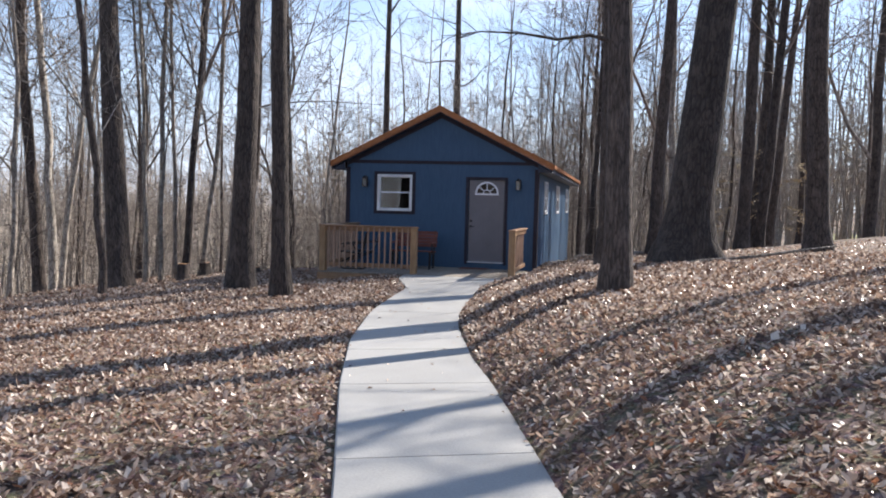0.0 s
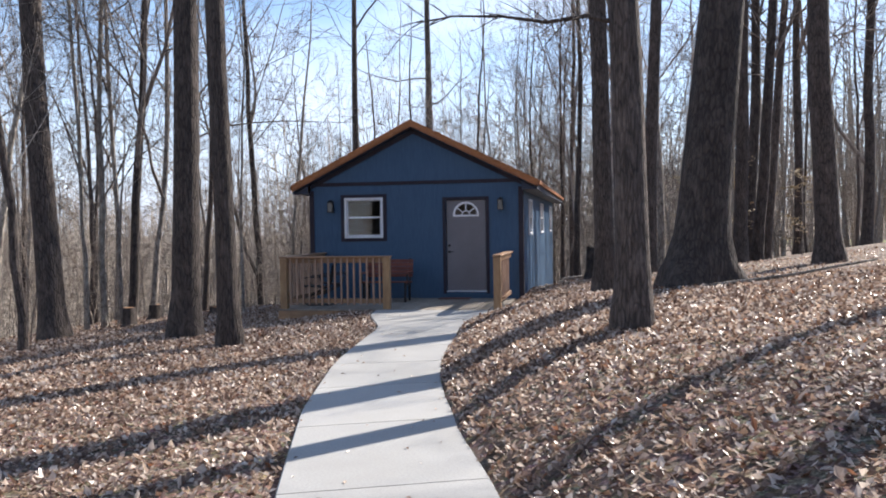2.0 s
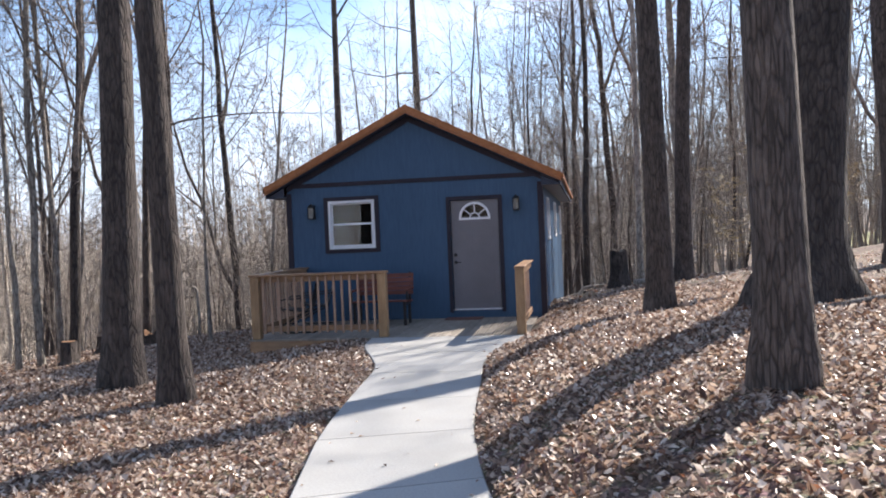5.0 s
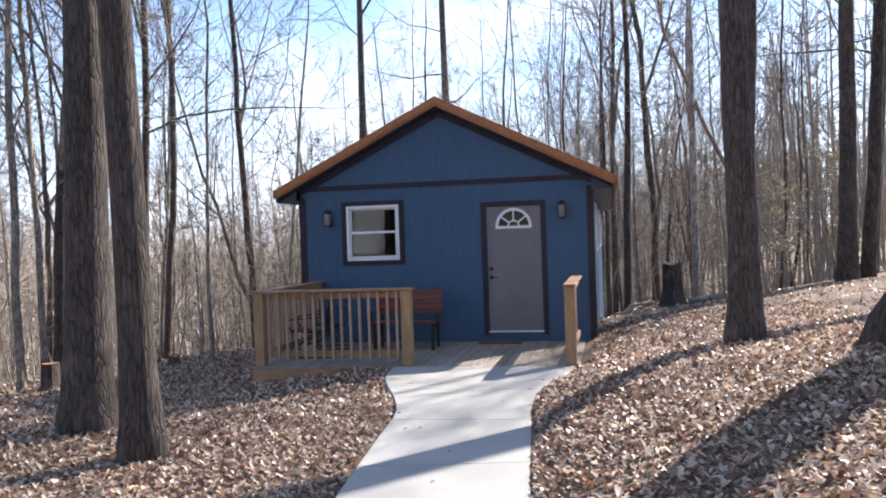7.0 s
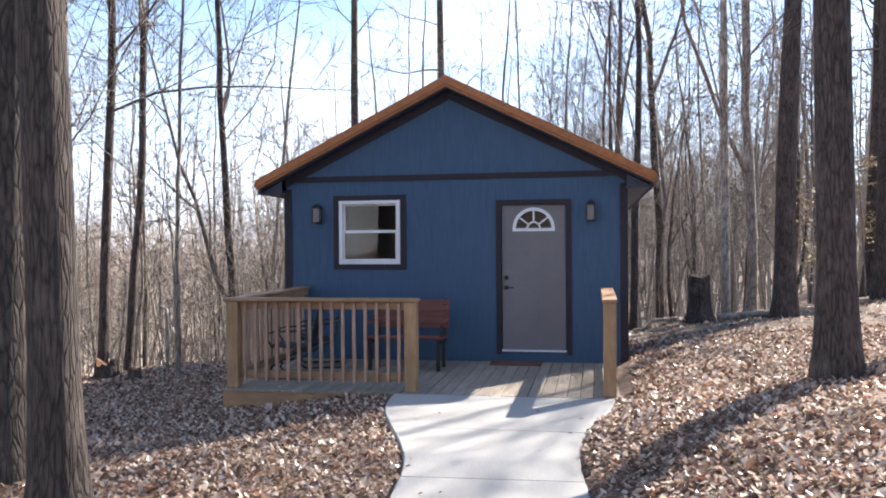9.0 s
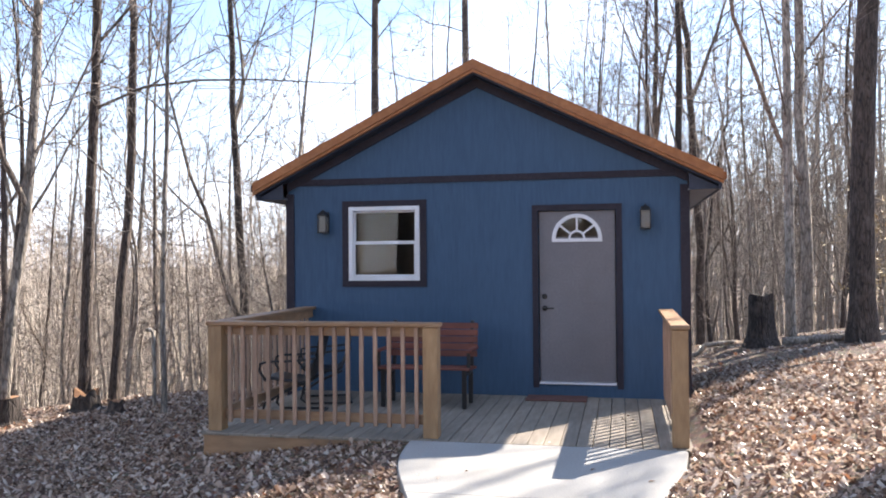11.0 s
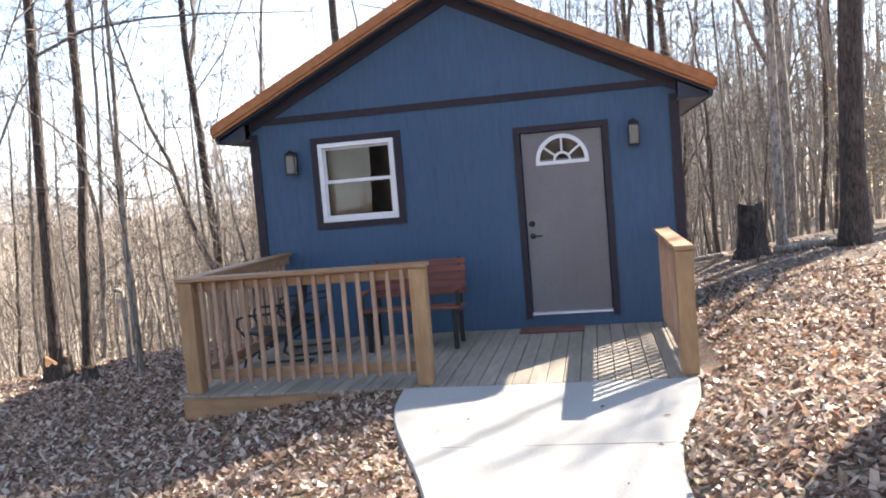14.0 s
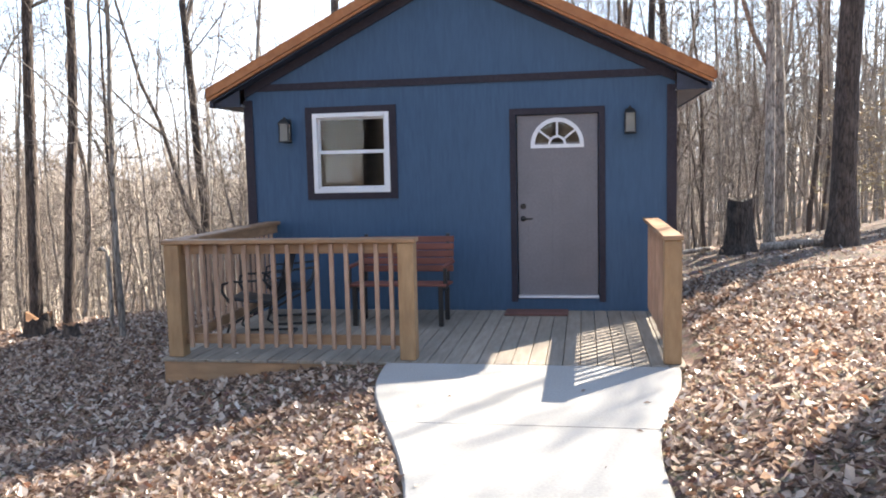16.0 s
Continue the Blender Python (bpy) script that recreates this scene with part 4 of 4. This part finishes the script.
NEAR = [  # kind, variant, x, y, diameter, height, lean
    ("big", 0, -2.57, 12.93, 0.44, 25, (-0.1, 0.0)),
    ("big", 1, -1.32, 11.85, 0.30, 24, (0.0, 0.0)),
    ("limby", 0, -5.12, 12.35, 0.15, 14, (-0.3, 0.2)),
    ("big", 2, -6.75, 15.35, 0.49, 26, (-0.7, 0.0)),
    ("big", 1, 4.37, 9.25, 0.34, 24, (0.0, 0.0)),
    ("giant", 0, 5.42, 13.2, 0.72, 28, (0.75, 0.1)),
    ("big", 0, 4.12, 15.40, 0.34, 23, (-0.1, 0.1)),
    ("big", 2, 5.33, 23.2, 0.37, 24, (0.2, 0.0)),
    ("big", 1, 9.35, 21.35, 0.56, 25, (-0.1, 0.0)),
    ("mid", 1, 9.15, 31.1, 0.40, 25, (0.5, 0.0)),
    ("mid", 2, 9.5, 29.6, 0.31, 23, (0.6, 0.0)),
    ("mid", 0, 10.9, 31.3, 0.32, 24, (0.3, 0.0)),
    ("mid", 3, 14.5, 36.0, 0.44, 27, (0.8, 0.0)),
    ("grey", 0, 6.2, 31.5, 0.30, 25, (0.1, 0.0)),
    ("mid", 2, 2.75, 40.0, 0.27, 24, (0.0, 0.0)),
    ("mid", 3, 3.10, 34.0, 0.26, 22, (0.2, 0.0)),
    ("fork", 0, 4.30, 39.5, 0.34, 25, (0.1, 0.0)),
    ("grey", 1, 4.40, 23.9, 0.17, 19, (-0.1, 0.0)),
    ("big", 0, 8.3, 27.2, 0.42, 26, (-0.1, 0.0)),
    ("mid", 1, 8.9, 27.8, 0.35, 25, (0.4, 0.0)),
    ("mid", 2, -6.15, 19.75, 0.17, 17, (0.5, 0.0)),
    ("fork", 1, -5.85, 20.05, 0.15, 17, (0.5, 0.2)),
    ("thin", 0, -4.15, 18.6, 0.08, 10, (0.05, 0.0)),
    ("pale", 0, -6.95, 17.4, 0.15, 16, (0.1, 0.0)),
    ("grey", 2, -6.75, 17.7, 0.12, 15, (0.2, 0.0)),
    ("pale", 1, -10.2, 17.6, 0.24, 18, (-0.3, 0.0)),
    ("mid", 0, -10.7, 17.7, 0.32, 20, (-0.2, 0.0)),
    ("pale", 2, -9.9, 17.5, 0.17, 16, (1.2, 0.0)),
    ("grey", 1, -10.1, 15.9, 0.15, 15, (-0.4, 0.0)),
    ("pale", 0, -7.2, 17.1, 0.12, 15, (0.0, 0.0)),
    ("fork", 2, -6.35, 17.5, 0.20, 17, (0.4, 0.1)),
    ("grey", 3, -6.3, 18.3, 0.15, 16, (0.5, 0.0)),
    ("fork", 0, -9.4, 32.0, 0.28, 24, (-0.3, 0.2)),
    ("big", 1, -6.6, 36.0, 0.38, 28, (0.1, 0.0)),
    ("big", 0, -5.0, 45.0, 0.55, 32, (-0.1, 0.0)),
    ("big", 2, 10.8, 11.4, 0.40, 25, (-0.4, 0.3)),
    ("big", 0, 11.9, 11.2, 0.26, 24, (-0.3, 0.2)),
    ("mid", 2, 11.2, 13.9, 0.26, 22, (-0.4, 0.3)),
]
for k, (kind, i, x, y, d, H, lean) in enumerate(NEAR):
    grown = tree(kind, i, x, y, d, H, lean, 1.7 * k)
    if (x, y) == (4.37, 9.25):   # a dead limb that droops over the path
        rl = random.Random(77)
        lv, lf = [], []
        z0 = 3.72 - ground_z(x, y)
        main = [Vector(p) + Vector((0, 0, z0)) for p in ((-0.12, 0, -0.05), (-0.45, -0.1, 0.02), (-0.85, -0.18, -0.04), (-1.3, -0.25, 0.03), (-1.8, -0.3, 0.05), (-2.15, -0.3, 0.0))]
        tube(lv, lf, main, [0.030, 0.024, 0.020, 0.015, 0.010, 0.004], 5)
        for _ in range(16):
            p, w = along(main, rl.uniform(0.2, 1.0))
            b = limb(rl, p, side_way(rl, w, rl.uniform(0.4, 1.0)), rl.uniform(0.25, 0.7), 4, -0.02, 0.14)
            tube(lv, lf, b, [0.008, 0.006, 0.005, 0.004, 0.002], 3)
        o = new("limb", raw_mesh("limb", lv, lf, BARK))
        o.parent = grown

# the wood around: ahead, at both sides and behind
rng = random.Random(12)
placed = [(x, y) for _, _, x, y, *_ in NEAR]


def clear(x, y, gap):
    if -3.6 < x < 3.4 and 15.5 < y < 32.5 or 2 < x < 9.5 and 16 < y < 23:
        return False
    if y < 16.5 and edge(PATH_L, min(y, 16)) - 2.2 < x < edge(PATH_R, min(y, 16)) + 2.2:
        return False
    if -4.0 < x - 0.795 * (y - 14.5) < 6.5 and 16 < y < 40:   # the sunny strip over the path and porch
        return False
    return all((x - a) ** 2 + (y - c) ** 2 > gap * gap for a, c in placed)


def scatter(count, x0, x1, y0, y1, kinds, gap):
    done = tries = 0
    while done < count and tries < count * 30:
        tries += 1
        x, y = rng.uniform(x0, x1), rng.uniform(y0, y1)
        if not clear(x, y, gap):
            continue
        placed.append((x, y))
        key = rng.choice(kinds)
        h0, d0 = BASE[key]
        tree(key, rng.randrange(5), x, y, d0 * rng.uniform(0.55, 0.95), h0 * rng.uniform(0.75, 1.05), (rng.gauss(0, 0.45), rng.gauss(0, 0.4)), rng.uniform(0, 6.28))
        done += 1


MIXED = ("mid", "grey", "grey", "pale", "fork", "thin", "thin")
scatter(98, -34, -3, 21, 62, MIXED, 1.0)
scatter(34, -4, 6, 33, 66, MIXED, 1.2)
scatter(34, 3.5, 36, 27, 60, ("grey", "grey", "pale", "fork", "thin", "thin"), 1.1)
scatter(24, -13, 12, 40, 58, ("fork", "grey", "fork", "pale"), 1.6)
scatter(18, -24, -9, 3, 21, MIXED, 1.6)
scatter(16, 11, 24, 8, 24, MIXED, 2.0)
scatter(16, -18, 12, -20, -5, ("big", "mid", "fork", "grey"), 2.5)

# slim undergrowth stems along the crest: one mass
uv, uf = [], []
for x0, x1, y0, y1, count in ((-15, -3, 19.6, 30, 70), (3.2, 15, 23.5, 33, 42), (-11, -7.5, 13, 20, 16)):
    for k in range(count):
        x, y = rng.uniform(x0, x1), rng.uniform(y0, y1)
        if not clear(x, y, 0.3):
            continue
        tr, cr = grow(7000 + len(uv), rng.uniform(3, 6), rng.uniform(0.010, 0.022), 0.12, 12, 2, 2, 0.10, 3, 0.2)
        at = Vector((x, y, ground_z(x, y)))
        for vs, fs in (tr, cr):
            base = len(uv)
            uv += [v + at for v in vs]
            uf += [tuple(i + base for i in f) for f in fs]
tagged(new("undergrowth", raw_mesh("undergrowth", uv, uf, TWIG)), "slim bare undergrowth stems along the crest", "undergrowth", kind="stuff")

# far woods over the valley: one mass of bare stems and boughs, haze in their colour
fv, ff = [], []
rng = random.Random(5)
for k in range(3200):
    y = 58 + 190 * rng.random() ** 1.5
    x = rng.uniform(-0.80, 0.66) * (y + 12) + 1
    if 26 < x < 60 and 70 < y < 110:
        continue
    if k > 2800:
        x, y = rng.uniform(-45, 25), rng.uniform(-60, -16)
    p = Vector((x, y, ground_z(x, y) - 0.3))
    H, r = rng.uniform(9, 22), rng.uniform(0.05, 0.13) * (1 + y / 200)
    top = p + Vector((rng.gauss(0, 1.2), rng.gauss(0, 1.2), H))
    stem = [p, p.lerp(top, 0.5) + Vector((rng.gauss(0, 0.35), 0, 0)), top]
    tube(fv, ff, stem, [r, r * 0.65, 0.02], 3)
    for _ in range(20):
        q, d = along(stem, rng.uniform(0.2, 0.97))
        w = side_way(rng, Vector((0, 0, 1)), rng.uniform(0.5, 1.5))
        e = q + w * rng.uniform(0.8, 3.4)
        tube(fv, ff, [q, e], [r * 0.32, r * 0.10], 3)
tagged(new("far_woods", raw_mesh("far_woods", fv, ff, FARWOOD_HAZE)), "distant leafless woods across the valley", "woods", kind="stuff")

# pale field beyond the wood
bm = bmesh.new()
cells = [[bm.verts.new((28 + 4 * i, 72 + 4 * j, ground_z(28 + 4 * i, 72 + 4 * j) + 0.12)) for i in range(10)] for j in range(14)]
for j in range(13):
    for i in range(9):
        bm.faces.new((cells[j][i], cells[j][i + 1], cells[j + 1][i + 1], cells[j + 1][i]))
tagged(part("field", bm, GRASS, smooth=True), "pale yellow-green grass field beyond the trees", "field", kind="structure")

# ---- fallen leaves ----
def scatter_leaves(name, count, x0, x1, y0, y1, size, seed, dense=None):
    """Curled dry leaves lying on the ground, joined into one mass."""
    rs = np.random.RandomState(seed)
    vs, fs = [], []
    n = 0
    while n < count:
        x, y = rs.uniform(x0, x1), rs.uniform(y0, y1)
        if dense and rs.rand() > dense(x, y):
            n += 1
            continue
        n += 1
        yy = min(y, 16.2)
        if edge(PATH_L, yy) - 0.02 < x < edge(PATH_R, yy) + 0.02 and y < 16.3:
            continue
        if DXL - 0.02 < x < DXR + 0.02 and y > DYF - 0.03 or XL < x < XR and y > DYF:
            continue
        L = size * rs.uniform(0.6, 1.35)
        w = L * rs.uniform(0.28, 0.42)
        a = rs.uniform(0, 6.283)
        ca, sa = math.cos(a), math.sin(a)
        z = ground_z(x, y) + 0.006
        tilt, curl, roll = rs.normal(0, 0.45), rs.uniform(-0.8, 1.2), rs.normal(0, 0.42)
        j = rs.uniform(0.5, 1.3, 4)
        pts = ((-L / 2, 0, 0), (L * rs.uniform(-0.25, 0.2), -w * j[0], curl * w), (L / 2, w * (j[3] - 0.9), 0.35 * curl * L), (L * rs.uniform(-0.25, 0.25), w * j[2], curl * w * j[1]), (0.02 * L, 0, 0))
        k = len(vs)
        zz = max(0.0, 0.5 * L * abs(tilt), w * abs(roll))
        for u, v, h in pts:
            vs.append((x + u * ca - v * sa, y + u * sa + v * ca, z + h + u * tilt + v * roll + zz * 0.6))
        fs.extend(((k, k + 1, k + 4), (k + 1, k + 2, k + 4), (k + 2, k + 3, k + 4), (k + 3, k, k + 4)))
    tagged(new(name, raw_mesh(name, vs, fs, LEAF, False)), "dry brown and tan fallen oak leaves", "leaves", kind="stuff")


scatter_leaves("fallen_leaves", 40000, -5, 7, 2.5, 8, 0.050, 3)
scatter_leaves("fallen_leaves", 80000, -6, 7, 8, 14.5, 0.050, 4)
scatter_leaves("fallen_leaves", 60000, -8, 6, 14.5, 21, 0.052, 7)
scatter_leaves("fallen_leaves", 22000, -11, 12, 3, 27, 0.066, 5)
scatter_leaves("fallen_leaves", 6000, -9, 12, -8, 3, 0.066, 6)
scatter_leaves("fallen_leaves", 16000, -3, 8, 0.6, 2.6, 0.055, 8)
scatter_leaves("fallen_leaves", 26000, 7, 12, 4, 18, 0.060, 9)


# young beeches that keep their pale dead leaves
DEADLEAF = speckled("pale_beech_leaf", (0.42, 0.30, 0.15), (0.62, 0.50, 0.30), 2.0, 30.0, 0.7, 0.1, 0.002)
for k, (x, y, h) in enumerate(((6.9, 27.5, 3.2), (8.6, 29.5, 3.6), (7.6, 31.0, 3.0), (10.4, 28.6, 3.0))):
    t = thing("beech_sapling", "young beech sapling holding pale dead leaves", "sapling", (x, y, ground_z(x, y)), "beech saplings")
    rs = random.Random(90 + k)
    vs, fs = [], []
    stem = limb(rs, Vector((0, 0, -0.1)), Vector((0, 0, 1)), h, 6, 0.1, 0.04)
    tube(vs, fs, stem, [0.025 - 0.003 * i for i in range(7)], 5)
    lv, lf = [], []
    for _ in range(26):
        p, d = along(stem, rs.uniform(0.15, 0.98))
        b = limb(rs, p, side_way(rs, Vector((0, 0, 1)), rs.uniform(1.1, 1.5)), rs.uniform(0.5, 1.1), 3, -0.02, 0.1)
        tube(vs, fs, b, [0.008, 0.006, 0.004, 0.003], 3)
        for _ in range(22):
            q, e = along(b, rs.uniform(0.15, 1.0))
            q = q + Vector((rs.gauss(0, 0.05), rs.gauss(0, 0.05), rs.gauss(0, 0.03)))
            u = side_way(rs, Vector((0, 0, 1)), rs.uniform(1.0, 2.0)) * rs.uniform(0.03, 0.05)
            w = u.cross(Vector((rs.gauss(0, 1), rs.gauss(0, 1), 1))).normalized() * 0.02
            i = len(lv)
            lv += [q - u, q + w, q + u, q - w]
            lf.append((i, i + 1, i + 2, i + 3))
    for nm, me in (("trunk", raw_mesh("trunk", vs, fs, BARK_GREY)), ("foliage", raw_mesh("foliage", lv, lf, DEADLEAF, False))):
        o = new(nm, me)
        o.parent = t

# crumbs of leaf blown onto the path and the deck
rs = np.random.RandomState(21)
vs, fs = [], []
while len(vs) < 4 * 75:
    y = rs.uniform(1.5, 18.4)
    if y < 16.2:
        l, e = edge(PATH_L, y), edge(PATH_R, y)
        u = rs.beta(0.45, 0.45)
        x, z = l + 0.03 + (e - l - 0.06) * u, 0.004
    else:
        x, z = rs.uniform(-1.9, 1.9), 0.006
    L, a = rs.uniform(0.010, 0.032), rs.uniform(0, 6.283)
    ca, sa = math.cos(a) * L, math.sin(a) * L
    k = len(vs)
    vs += [(x - ca, y - sa, z), (x + sa * 0.5, y - ca * 0.5, z + 0.012), (x + ca, y + sa, z + 0.003), (x - sa * 0.4, y + ca * 0.4, z + 0.010)]
    fs += [(k, k + 1, k + 2), (k, k + 2, k + 3)]
tagged(new("leaf_crumbs", raw_mesh("leaf_crumbs", vs, fs, LEAF, False)), "crumbs of dry leaf on the path and deck", "leaves", kind="stuff")
